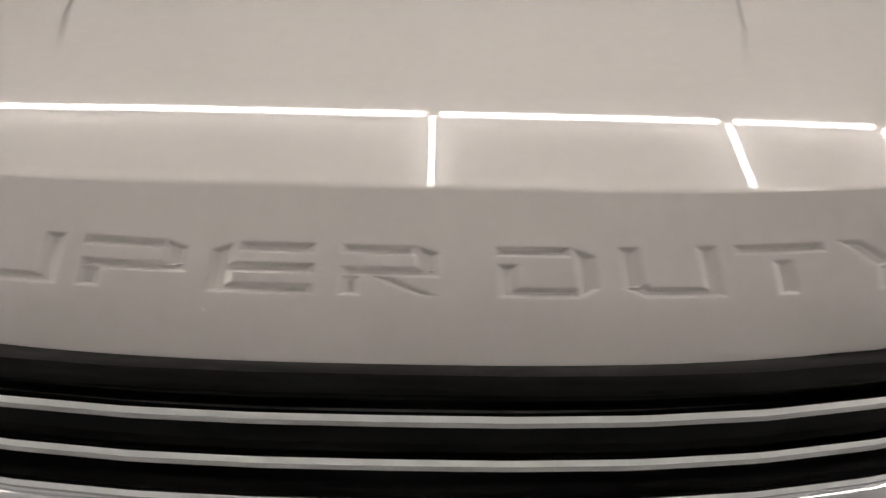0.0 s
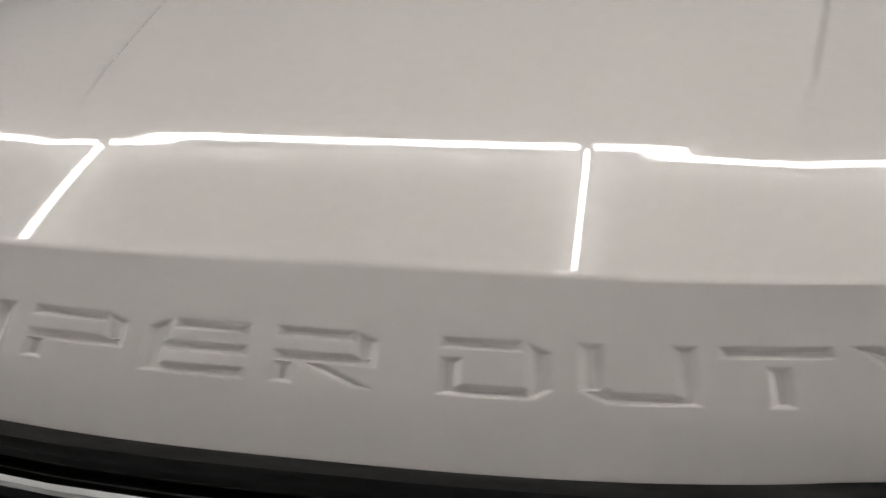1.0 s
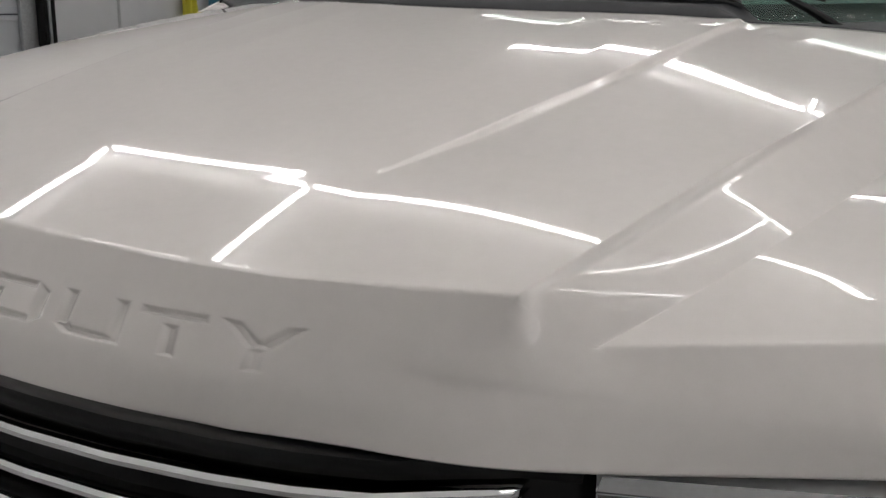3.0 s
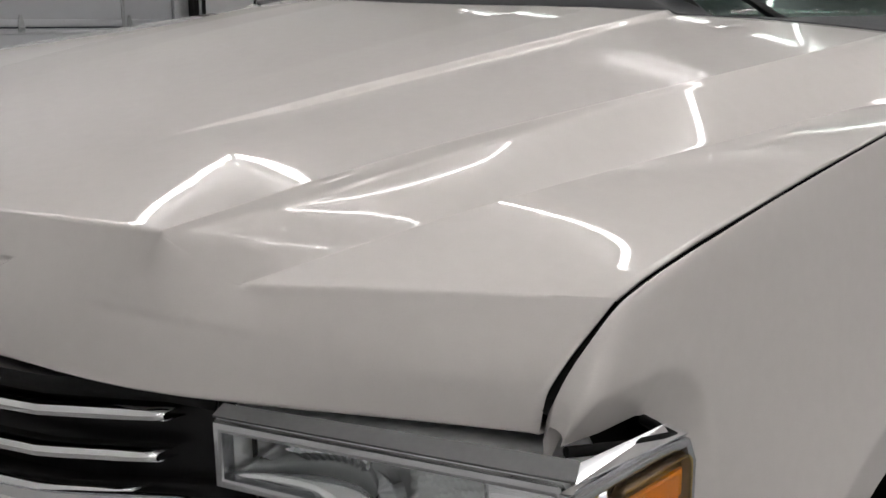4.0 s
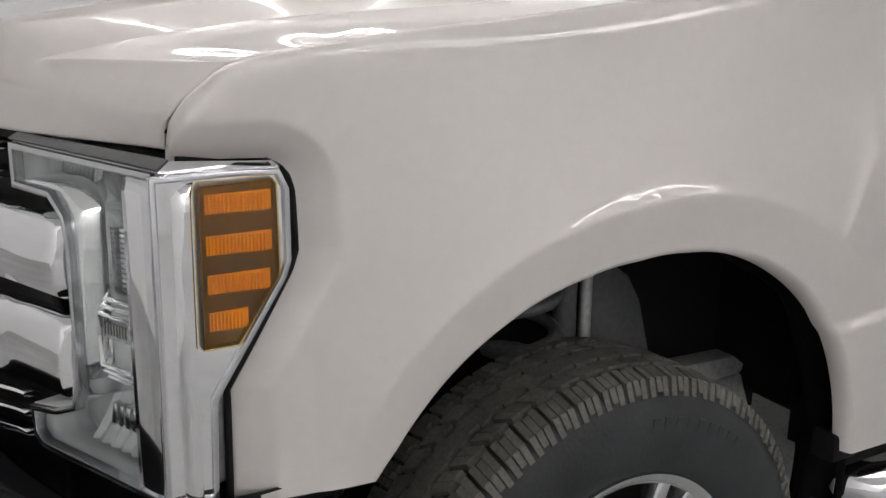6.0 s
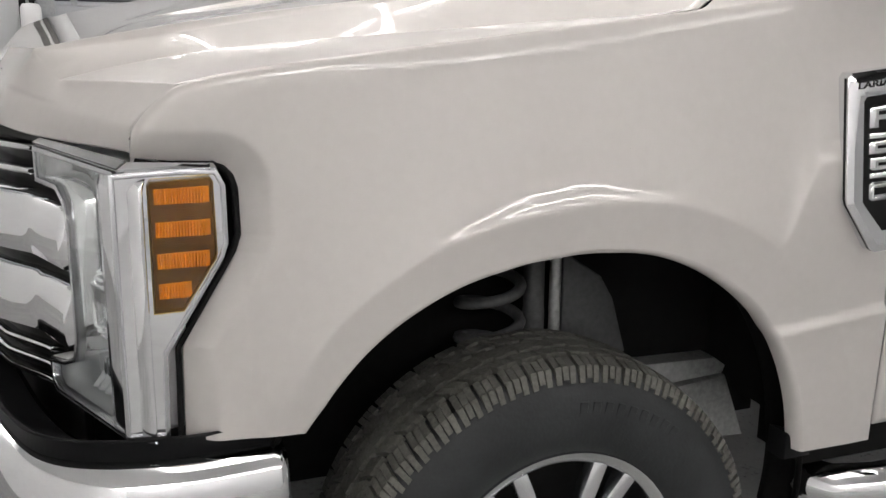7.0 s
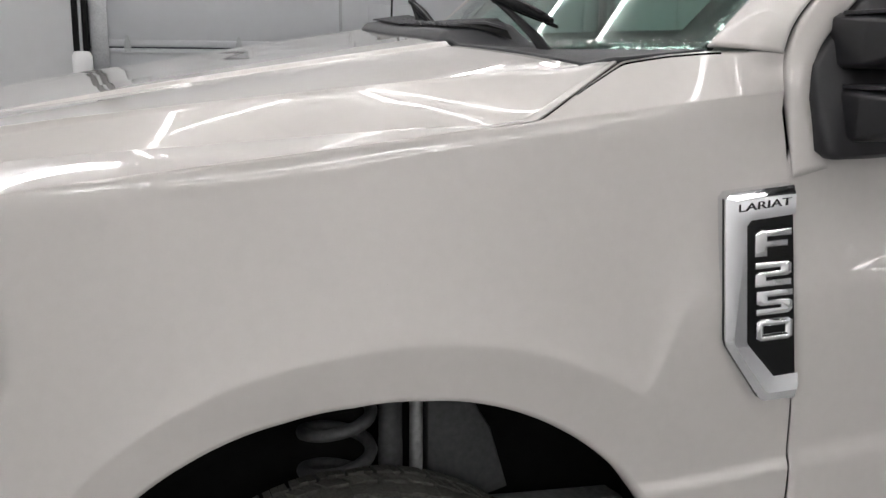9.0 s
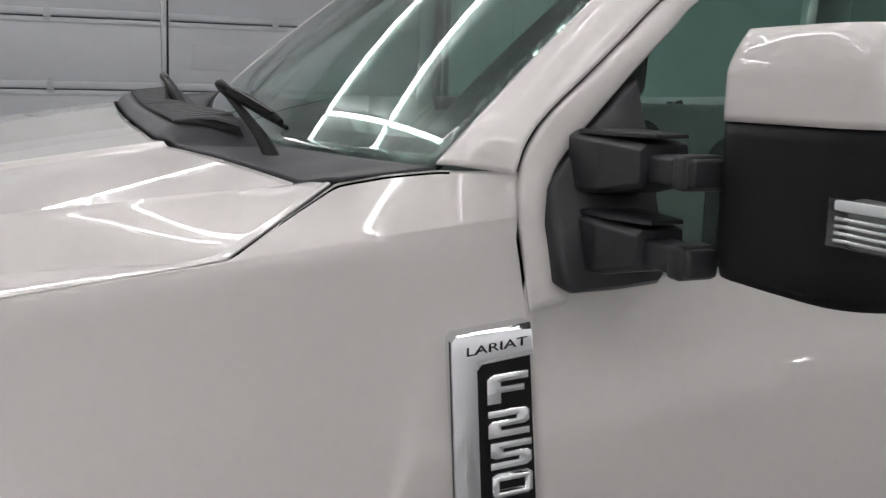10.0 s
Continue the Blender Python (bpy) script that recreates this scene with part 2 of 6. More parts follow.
def tube(name, pts, radius, mat, parent=None, label="", sides=12, caps=True, flat=1.0):
    """A swept tube through points; radius may be a list."""
    pts = [Vector(p) for p in pts]
    rad = radius if isinstance(radius, (list, tuple)) else [radius] * len(pts)
    bm = bmesh.new()
    rings, up = [], Vector((0, 0, 1))
    for i, p in enumerate(pts):
        d = (pts[min(i + 1, len(pts) - 1)] - pts[max(i - 1, 0)]).normalized()
        a = d.cross(up)
        a = a.normalized() if a.length > 1e-3 else Vector((1, 0, 0))
        b = d.cross(a).normalized()
        rings.append([bm.verts.new(p + rad[i] * (math.cos(q) * a + flat * math.sin(q) * b)) for q in (2 * math.pi * k / sides for k in range(sides))])
    for r0, r1 in zip(rings, rings[1:]):
        for k in range(sides):
            bm.faces.new((r0[k], r0[(k + 1) % sides], r1[(k + 1) % sides], r1[k]))
    if caps:
        bm.faces.new(rings[0])
        bm.faces.new(rings[-1])
    return part(name, bm, mat, parent, label, angle=50)


def revolve(name, profile, centre, mat, parent=None, label="", steps=48, axis="x", angle=40):
    """A profile of (along axis, radius) turned round an axis through centre."""
    prof = np.array(profile, float)
    P = np.zeros((len(prof), steps, 3))
    q = np.linspace(0, 2 * np.pi, steps, endpoint=False)
    c = np.array(centre, float)
    for j, (h, r) in enumerate(prof):
        if axis == "x":
            P[j] = np.stack([np.full(steps, c[0] + h), c[1] + r * np.cos(q), c[2] + r * np.sin(q)], 1)
        elif axis == "y":
            P[j] = np.stack([c[0] + r * np.cos(q), np.full(steps, c[1] + h), c[2] + r * np.sin(q)], 1)
        else:
            P[j] = np.stack([c[0] + r * np.cos(q), c[1] + r * np.sin(q), np.full(steps, c[2] + h)], 1)
    return sheet(name, P, mat, parent, label, close_u=True, angle=angle)


def hermite(knots, values, s):
    """Smooth curve through values at knots (Catmull-Rom), sampled at s; values (n, k)."""
    knots, values, s = np.asarray(knots, float), np.asarray(values, float), np.asarray(s, float)
    if values.ndim == 1:
        return hermite(knots, values[:, None], s)[:, 0]
    n = len(knots)
    slope = np.zeros_like(values)
    for i in range(n):
        a, b = max(i - 1, 0), min(i + 1, n - 1)
        slope[i] = (values[b] - values[a]) / (knots[b] - knots[a])
    i = np.clip(np.searchsorted(knots, s, side="right") - 1, 0, n - 2)
    h = (knots[i + 1] - knots[i])[:, None]
    u = ((s - knots[i]) / (knots[i + 1] - knots[i]))[:, None]
    return ((2 * u**3 - 3 * u**2 + 1) * values[i] + (u**3 - 2 * u**2 + u) * h * slope[i]
            + (3 * u**2 - 2 * u**3) * values[i + 1] + (u**3 - u**2) * h * slope[i + 1])


def step(a, b, x):
    u = np.clip((np.asarray(x, float) - a) / (b - a), 0, 1)
    return u * u * (3 - 2 * u)

# ---- the garage ----
def wall_box(name, lo, hi, mat, label, parent=None, bevel=0.0):
    ob = box(name, lo, hi, mat, parent, "", bevel=bevel)
    return tagged(ob, label, name.split("_")[0], kind="structure")


wall_box("floor", (ROOM_X0 - 0.3, ROOM_Y0 - 0.3, -0.15), (ROOM_X1 + 0.3, ROOM_Y1 + 0.3, 0.012), FLOOR, "grey epoxy-coated concrete garage floor")
wall_box("ceiling", (ROOM_X0 - 0.3, ROOM_Y0 - 0.3, CEIL), (ROOM_X1 + 0.3, ROOM_Y1 + 0.3, CEIL + 0.15), CEILING, "plain white painted garage ceiling")
wall_box("wall_east", (ROOM_X1, ROOM_Y0, 0), (ROOM_X1 + 0.2, ROOM_Y1, CEIL), GREYWALL, "plain pale grey painted garage wall")
# unseen wall, set near and white to bounce light onto the front
wall_box("wall_south", (ROOM_X0 - 0.2, ROOM_Y0 - 0.2, 0), (ROOM_X1 + 0.2, ROOM_Y0, CEIL), CEILING, "plain white unseen wall ahead of the truck, set near to bounce light")
# unseen wall, toned grey to darken what the hood reflects
wall_box("wall_north", (ROOM_X0 - 0.2, ROOM_Y1, 0), (ROOM_X1 + 0.2, ROOM_Y1 + 0.2, CEIL), BACKWALL, "plain grey unseen wall behind the truck, toned for the hood's reflection")
# the west wall with its wide opening, closed by a sectional door
DOOR_Y0, DOOR_Y1, DOOR_H = -0.02, 3.84, 2.70
wall_box("wall_west", (ROOM_X0 - 0.2, ROOM_Y0, 0), (ROOM_X0, DOOR_Y0 - 0.1, CEIL), WALL, "smooth white wall beside the garage door")
wall_box("wall_west_b", (ROOM_X0 - 0.2, DOOR_Y1 + 0.1, 0), (ROOM_X0, ROOM_Y1, CEIL), WALL, "smooth white wall beside the garage door")
wall_box("wall_west_c", (ROOM_X0 - 0.2, DOOR_Y0 - 0.1, DOOR_H), (ROOM_X0, DOOR_Y1 + 0.1, CEIL), WALL, "smooth white wall above the garage door")

garage_door = thing("garage_door", "closed white sectional garage door with steel hinges", "garage door", (ROOM_X0 - 0.1, (DOOR_Y0 + DOOR_Y1) / 2, 0))
PANEL_H, PANEL_Z0 = 0.492, -0.190
for k in range(6):
    z0, z1 = max(PANEL_Z0 + PANEL_H * k, 0.01), PANEL_Z0 + PANEL_H * (k + 1)
    bm = bmesh.new()
    bm_box(bm, (ROOM_X0 - 0.14, DOOR_Y0, z0 + 0.006), (ROOM_X0 - 0.10, DOOR_Y1, z1 - 0.006), 0.004)
    bm_box(bm, (ROOM_X0 - 0.102, DOOR_Y0, z0 + 0.010), (ROOM_X0 - 0.09, DOOR_Y1, z0 + 0.055), 0.004)
    bm_box(bm, (ROOM_X0 - 0.102, DOOR_Y0, z1 - 0.040), (ROOM_X0 - 0.09, DOOR_Y1, z1 - 0.010), 0.004)
    part("door_panel", bm, DOORWHITE, garage_door)
HINGE_Y = [0.235 + 0.782 * k for k in range(5)]
for k in range(1, 6):
    z = PANEL_Z0 + PANEL_H * k
    for i, y in enumerate(HINGE_Y):
        bm = bmesh.new()
        pts = [(-0.022, -0.03), (0.022, -0.03), (0.022, 0.03), (0.008, 0.085), (-0.008, 0.085), (-0.022, 0.03)]
        vs = [bm.verts.new((ROOM_X0 - 0.089, y + a, z + b)) for a, b in pts]
        f = bm.faces.new(vs)
        r = bmesh.ops.extrude_face_region(bm, geom=[f])
        bmesh.ops.translate(bm, verts=[v for v in r["geom"] if isinstance(v, bmesh.types.BMVert)], vec=(0.006, 0, 0))
        bm_box(bm, (ROOM_X0 - 0.088, y - 0.024, z - 0.009), (ROOM_X0 - 0.074, y + 0.024, z + 0.009), 0.003)
        part("hinge", bm, GALV, garage_door)
for y in (1.772, 3.32):
    box("stile", (ROOM_X0 - 0.101, y - 0.012, 0.012), (ROOM_X0 - 0.086, y + 0.012, PANEL_Z0 + 6 * PANEL_H), GALV, garage_door)
box("vent_plate", (ROOM_X0 - 0.101, 1.98, 1.445), (ROOM_X0 - 0.092, 2.40, 1.625), DOORWHITE, garage_door, "shallow white plate on the door panel")
# jamb, seal and track
for y0, s in ((DOOR_Y0, -1), (DOOR_Y1, 1)):
    tr = thing("door_track", "upright galvanised garage door track with black rubber seal", "door track", (ROOM_X0, y0, 0), group="door tracks")
    a, b = sorted((y0, y0 + s * 0.035))
    box("seal", (ROOM_X0 - 0.12, a, 0), (ROOM_X0 + 0.02, b, DOOR_H), SEAL_AND_GAP, tr)
    a, b = sorted((y0 + s * 0.036, y0 + s * 0.055))
    box("jamb", (ROOM_X0 - 0.12, a, 0), (ROOM_X0 + 0.03, b, DOOR_H), GALV, tr)
    a, b = sorted((y0 + s * 0.056, y0 + s * 0.1))
    box("jamb_seal", (ROOM_X0 - 0.12, a, 0), (ROOM_X0 + 0.015, b, DOOR_H), SEAL_AND_GAP, tr)
    a, b = sorted((y0 - s * 0.01, y0 - s * 0.13))
    box("rail", (ROOM_X0 - 0.085, a, 0), (ROOM_X0 - 0.045, b, DOOR_H), GALV, tr, "grey steel rail")

# joint cover on the panelled wall, and work clothes hung beside it
joint = box("trim", (ROOM_X0, 4.49, 0), (ROOM_X0 + 0.006, 4.515, CEIL), GALV, None, "", bevel=0.001)
tagged(joint, "thin grey joint strip between white wall panels", "trim", kind="structure")
for name, mat, y0, wide, low, label in (("work_vest", YELLOW, 5.04, 0.22, 0.95, "crumpled yellow work vest hung on the white wall"), ("work_apron", TEAL, 5.29, 0.34, 0.93, "blue-green plastic apron hung on the white wall")):
    cloth = thing(name, label, "clothing", (ROOM_X0 + 0.08, y0 + wide / 2, low))
    P = np.zeros((24, 26, 3))
    for j, u in enumerate(np.linspace(0, 1, 24)):
        for i, w in enumerate(np.linspace(0, 1, 26)):
            half_w = wide / 2 * (1 - 0.75 * u**1.5)
            P[j, i] = (ROOM_X0 + 0.07 + 0.035 * math.sin(w * 14 + u * 2) * (1 - 0.6 * u) + 0.012 * math.sin(w * 31), y0 + wide / 2 + (w * 2 - 1) * half_w, low + 0.03 * math.sin(w * 9) * (1 - u) + 0.75 * u)
    sheet("cloth", P, mat, cloth, thick=0.004)
    box("hook", (ROOM_X0, y0 + wide / 2 - 0.01, low + 0.73), (ROOM_X0 + 0.09, y0 + wide / 2 + 0.01, low + 0.75), GALV, cloth)

# white capped post in front of the jamb
post = thing("bollard", "short white plastic-capped post beside the garage door", "post", (ROOM_X0 + 0.25, -0.04, 0))
revolve("sleeve", [(0, 0.05), (1.145, 0.05)], (ROOM_X0 + 0.25, -0.04, 0), GALV, post, steps=24, axis="z")
revolve("cap", [(1.105, 0.068), (1.245, 0.066), (1.270, 0.05), (1.275, 0.0)], (ROOM_X0 + 0.25, -0.04, 0), WHITECAP, post, steps=24, axis="z")


# ceiling lights: ladders of slim strips, with added fill ladders in the front corners
def strip_light(p0, p1, half=0.017):
    p0, p1 = Vector(p0), Vector(p1)
    t = thing("ceiling_light", "slim white linear LED tube on the ceiling, front corner ones added as fill", "ceiling light", (p0 + p1) / 2, group="LED tubes")
    d = (p1 - p0).normalized()
    s = Vector((-d.y, d.x, 0)) * half
    e = Vector((abs(s.x), abs(s.y), 0))
    lo, hi = Vector(map(min, p0, p1)) - e, Vector(map(max, p0, p1)) + e
    box("housing", (lo.x, lo.y, CEIL - 0.03), (hi.x, hi.y, CEIL - 0.002), WHITECAP, t)
    box("diffuser", (lo.x, lo.y, CEIL - 0.055), (hi.x, hi.y, CEIL - 0.031), LEDMAT, t, "glowing white diffuser", bevel=0.006)


for long_x, cross_y, half in LADDERS_AND_FILL:
    for x in long_x:
        for y0, y1 in zip(cross_y, cross_y[1:]):
            strip_light((x, y0 + 0.03, CEIL), (x, y1 - 0.03, CEIL), half)
    for y in cross_y:
        for x0, x1 in zip(long_x, long_x[1:]):
            strip_light((x0 + 0.03, y, CEIL), (x1 - 0.03, y, CEIL), half)

# ---- the truck ----
truck = thing("pickup_truck", "large gold-white four-door pickup truck with chrome grille, parked", "pickup truck", (0.0, 2.0, 0.0))

# Hood: control lines from the middle outwards (centre, dome edge, dome foot, upper crease, lower crease, shut line)
HOOD_ROWS = [
    [(0, 0.0346, 1.2052), (0.36, 0.0628, 1.2066), (0.4, 0.0699, 1.2069), (0.6, 0.1234, 1.2086), (0.68, 0.165, 1.198), (0.915, 0.285, 1.2)],
    [(0, -0.0243, 1.2124), (0.36, 0.0089, 1.214), (0.4, 0.016, 1.2144), (0.59, 0.0644, 1.2158), (0.68, 0.122, 1.206), (0.918, 0.243, 1.208)],
    [(0, 0.0015, 1.2622), (0.36, 0.0237, 1.2633), (0.4, 0.0297, 1.2636), (0.595, 0.0802, 1.264), (0.67, 0.136, 1.252), (0.923, 0.251, 1.246)],
    [(0, 0.0646, 1.334), (0.34, 0.0715, 1.3384), (0.4, 0.0775, 1.3397), (0.608, 0.1207, 1.3449), (0.662, 0.161, 1.298), (0.938, 0.315, 1.304)],
    [(0, 0.225, 1.365), (0.335, 0.29, 1.376), (0.356, 0.294, 1.376), (0.642, 0.26, 1.36), (0.712, 0.27, 1.325), (0.937, 0.36, 1.314)],
    [(0, 0.42, 1.397), (0.37, 0.43, 1.397), (0.392, 0.43, 1.388), (0.675, 0.42, 1.388), (0.76, 0.43, 1.352), (0.936, 0.45, 1.328)],
    [(0, 0.66, 1.436), (0.404, 0.66, 1.433), (0.436, 0.66, 1.418), (0.726, 0.68, 1.428), (0.808, 0.7, 1.376), (0.934, 0.7, 1.359)],
    [(0, 0.88, 1.463), (0.432, 0.88, 1.458), (0.468, 0.88, 1.44), (0.77, 0.95, 1.46), (0.862, 0.99, 1.401), (0.938, 1, 1.395)],
    [(0, 1.02, 1.477), (0.446, 1.02, 1.472), (0.484, 1.024, 1.453), (0.792, 1.12, 1.478), (0.926, 1.163, 1.421), (0.946, 1.168, 1.418)],
    [(0, 1.12, 1.485), (0.456, 1.132, 1.48), (0.496, 1.15, 1.461), (0.806, 1.286, 1.494), (0.868, 1.314, 1.502), (0.878, 1.32, 1.503)],
]
HOOD_CROWN = (0.0, 0.0, 0.002, 0.002, 0.001)
HOOD_U = (190, 20, 90, 40, 56)
HOOD_V = (4, 22, 124, 44, 34, 24, 20, 14, 10)


def hood_lines():
    rows = np.array(HOOD_ROWS, float)
    rows[:, 4:] = lean_in(rows[:, 4:])
    rows[4:, 3] = lean_in(rows[4:, 3])
    front, top = rows[:4], rows[3:]
    out = []
    for c in range(6):
        s0 = np.concatenate([[0], np.cumsum(np.linalg.norm(np.diff(front[:, c], axis=0), axis=1))])
        s1 = np.concatenate([[0], np.cumsum(np.linalg.norm(np.diff(top[:, c], axis=0), axis=1))])
        a = np.concatenate([np.linspace(s0[j], s0[j + 1], HOOD_V[j], endpoint=False) for j in range(3)] + [[s0[3]]])
        b = np.concatenate([np.linspace(s1[j], s1[j + 1], HOOD_V[3 + j], endpoint=False) for j in range(6)] + [[s1[6]]])
        n = HOOD_V[3]
        b[:n] = s1[0] + (s1[1] - s1[0]) * (np.arange(n) / n) ** 1.7
        if c < 4:
            sweep = np.stack([np.interp(b, s1, top[:, c, k]) if c < 3 else hermite(s1, top[:, c, k], b) for k in range(3)], 1)
        else:
            sweep = np.stack([np.interp(b, s1, top[:, c, k]) for k in range(3)], 1) if c == 5 else hermite(s1, top[:, c], b)
            last = b > s1[5]
            sweep[last] = top[5, c] + (top[6, c] - top[5, c]) * ((b[last] - s1[5]) / (s1[6] - s1[5]))[:, None]
        lower = np.concatenate([np.linspace(front[0, c], front[1, c], HOOD_V[0], endpoint=False), hermite(s0[1:], front[1:, c], a[HOOD_V[0]:])])
        lower[-1] = sweep[0]
        out.append(np.concatenate([lower, sweep[1:]]))
    return np.stack(out, 1)


def hood_height(x, y):
    """Front slope that folds into the raised, faceted dome; the panel beside it falls away to the upper crease."""
    x = np.abs(x)
    line = 0.222 + 0.065 * (np.minimum(x, 0.36) / 0.335) ** 2.6
    d = np.minimum(y, line) - 0.066
    z = 1.3345 + 0.236 * d - 0.06 * d**2
    e = np.maximum(y - line, 0)
    z = z + 0.222 * e - 0.045 * e**2
    edge = np.interp(y, [0.29, 0.43, 0.66, 0.88, 1.02, 1.2], [0.356, 0.392, 0.436, 0.468, 0.484, 0.505])
    outer = np.interp(y, [0.10, 0.26, 0.42, 0.68, 0.95, 1.12, 1.286], [0.600, 0.640, 0.675, 0.726, 0.770, 0.792, 0.806])
    crease = hermite([0.06, 0.122, 0.26, 0.42, 0.68, 0.95, 1.12, 1.30], [1.333, 1.3455, 1.373, 1.399, 1.432, 1.462, 1.480, 1.498], np.clip(y, 0.06, 1.3).ravel()).reshape(y.shape)
    crease = crease + LEAN * (outer - LEAN_X)
    outer = outer - LEAN * (crease - LEAN_Z)

    def crown(q):
        fold = 0.205 + 0.05 * np.clip(y - 0.3, 0, 1)
        return (0.012 * q**2 + 0.024 * np.logaddexp(0, (q - fold) / 0.005) * 0.005) * step(0.16, 0.95, y)

    dome = z - crown(x)
    drop = 0.008 * (1 - np.exp(-(np.maximum(y - 0.275, 0) / 0.14) ** 2))
    s = np.clip((x - edge) / (outer - edge), 0, 1)
    rim = z - crown(edge) - drop
    panel = rim + (crease - rim) * s + 0.010 * s * (1 - s) * step(0.20, 0.44, y)
    wall = step(-0.012, 0.001, x - edge)
    return dome * (1 - wall) + panel * wall


def soften(P, times, keep=1):
    for _ in range(times):
        Q = P.copy()
        Q[keep:-keep, 1:-1] = 0.5 * P[keep:-keep, 1:-1] + 0.125 * (P[keep - 1:-keep - 1, 1:-1] + P[keep + 1:P.shape[0] - keep + 1, 1:-1] + P[keep:-keep, :-2] + P[keep:-keep, 2:])
        P = Q
    return P


def hood_grid():
    L = hood_lines()
    half = []
    for c in range(5):
        u = np.linspace(0, 1, HOOD_U[c], endpoint=False)
        u = {2: 1 - (1 - u) ** 1.7, 3: 0.5 - 0.5 * np.sign(1 - 2 * u) * np.abs(1 - 2 * u) ** 1.6, 4: u ** 1.7}.get(c, u)
        u = u[None, :, None]
        seg = L[:, c:c + 1] * (1 - u) + L[:, c + 1:c + 2] * u
        if c == 0:
            seg[:, :, 1:] = L[:, :1, 1:] * (1 - u**2.6) + L[:, 1:2, 1:] * u**2.6
        seg[:, :, 2] += HOOD_CROWN[c] * 4 * u[:, :, 0] * (1 - u[:, :, 0])
        half.append(seg)
    half.append(L[:, 5:6])
    H = np.concatenate(half, 1)
    r2, n3 = sum(HOOD_V[:3]), sum(HOOD_U[:3])
    top = H[r2:, :n3 + 1]
    want = hood_height(top[..., 0], top[..., 1])
    H[r2:, :n3 + 1, 2] = want
    mirror = H[:, :0:-1] * np.array([-1, 1, 1])
    return np.concatenate([mirror, H], 1)


# stamped capitals: convex strokes in a box of width 1 and height 1
def stroke_sets():
    t = 0.22
    bar = lambda x0, x1, y0, y1: [(x0, y0), (x1, y0), (x1, y1), (x0, y1)]
    up, mid, low = (1 - t, 1), (0.39, 0.61), (0, t)
    return {
        "S": [[(0.12, 1 - t), (1, 1 - t), (1, 1), (0.18, 1)], [(0, 0.5), (0.24, 0.5), (0.24, 0.9), (0.18, 1), (0, 0.85)], bar(0.06, 0.94, *mid), [(0.76, 0.15), (0.82, 0), (1, 0.15), (1, 0.5), (0.76, 0.5)], [(0, 0), (0.82, 0), (0.88, t), (0, t)]],
        "U": [bar(0, 0.25, 0.18, 1), [(0.0, 0.2), (0.22, 0), (0.4, 0), (0.25, 0.3)], bar(0.2, 1, *low), bar(0.75, 1, 0, 1)],
        "P": [bar(0, 0.8, *up), [(0.72, 1 - t), (0.76, 1), (1, 0.84), (1, 0.5), (0.76, 0.4)], bar(0, 1, 0.34, 0.56), bar(0, 0.25, 0, 0.4)],
        "E": [bar(0.25, 1, *up), [(0, 0.8), (0.26, 1), (0.27, 0.5), (0, 0.5)], bar(0, 1, *mid), bar(0, 0.27, 0, 0.7), bar(0, 1, *low)],
        "R": [bar(0, 0.78, *up), [(0.72, 1 - t), (0.76, 1), (1, 0.84), (1, 0.5), (0.76, 0.4)], bar(0, 1, 0.36, 0.58), bar(0, 0.25, 0, 0.4), [(0.25, 0.40), (0.5, 0.40), (1, 0.0), (0.80, 0.0)]],
        "D": [bar(0, 0.76, *up), [(0.74, 1), (1, 0.80), (1, 0.2), (0.82, 0), (0.74, 0.1)], bar(0, 0.82, *low), bar(0, 0.25, 0, 0.66)],
        "T": [bar(0, 1, *up), bar(0.37, 0.63, 0, 0.68)],
        "Y": [[(0, 1), (0.24, 1), (0.56, 0.56), (0.42, 0.44), (0.36, 0.46)], [(1, 1), (0.76, 1), (0.44, 0.56), (0.58, 0.44), (0.64, 0.46)], bar(0.36, 0.62, 0, 0.5)],
    }


LETTERS = [("S", -0.447, -0.362), ("U", -0.348, -0.262), ("P", -0.249, -0.160), ("E", -0.146, -0.058), ("R", -0.041, 0.042),
           ("D", 0.084, 0.169), ("U", 0.184, 0.271), ("T", 0.281, 0.362), ("Y", 0.368, 0.449)]
STROKES = stroke_sets()
LETTER_H = 0.043


def inside_depth(px, py, poly, w):
    """How far points lie inside a convex polygon (letter units, w metres wide), in metres."""
    d = np.full(px.shape, 1e9)
    n = len(poly)
    area = sum(poly[i][0] * poly[(i + 1) % n][1] - poly[(i + 1) % n][0] * poly[i][1] for i in range(n))
    for i in range(n):
        (x0, y0), (x1, y1) = poly[i], poly[(i + 1) % n]
        ax, ay, bx, by = x0 * w, y0 * LETTER_H, x1 * w, y1 * LETTER_H
        l = math.hypot(bx - ax, by - ay)
        d = np.minimum(d, ((bx - ax) * (py - ay) - (by - ay) * (px - ax)) / l * (1 if area > 0 else -1) * (1 - 0.58 * (abs(by - ay) / l) ** 4))
    return d


G = soften(hood_grid(), 2)
# the front face runs softly into the flank between the two creases
def round_off(line, i, reach):
    """Round the corner of a line at index i over a distance to both sides."""
    if reach < 0.004:
        return line
    run = np.concatenate([[0], np.cumsum(np.linalg.norm(np.diff(line, axis=0), axis=1))])
    run = run - run[i]
    reach = min(reach, -run[0] * 0.98, run[-1] * 0.98)
    at = lambda q: np.array([np.interp(q, run, line[:, k]) for k in range(3)])
    p, c, q = at(-reach), line[i].copy(), at(reach)
    out = line.copy()
    inner = np.abs(run) < reach
    t = ((run[inner] + reach) / (2 * reach))[:, None]
    out[inner] = (1 - t) ** 2 * p + 2 * t * (1 - t) * c + t**2 * q
    return out


n_half = sum(HOOD_U)
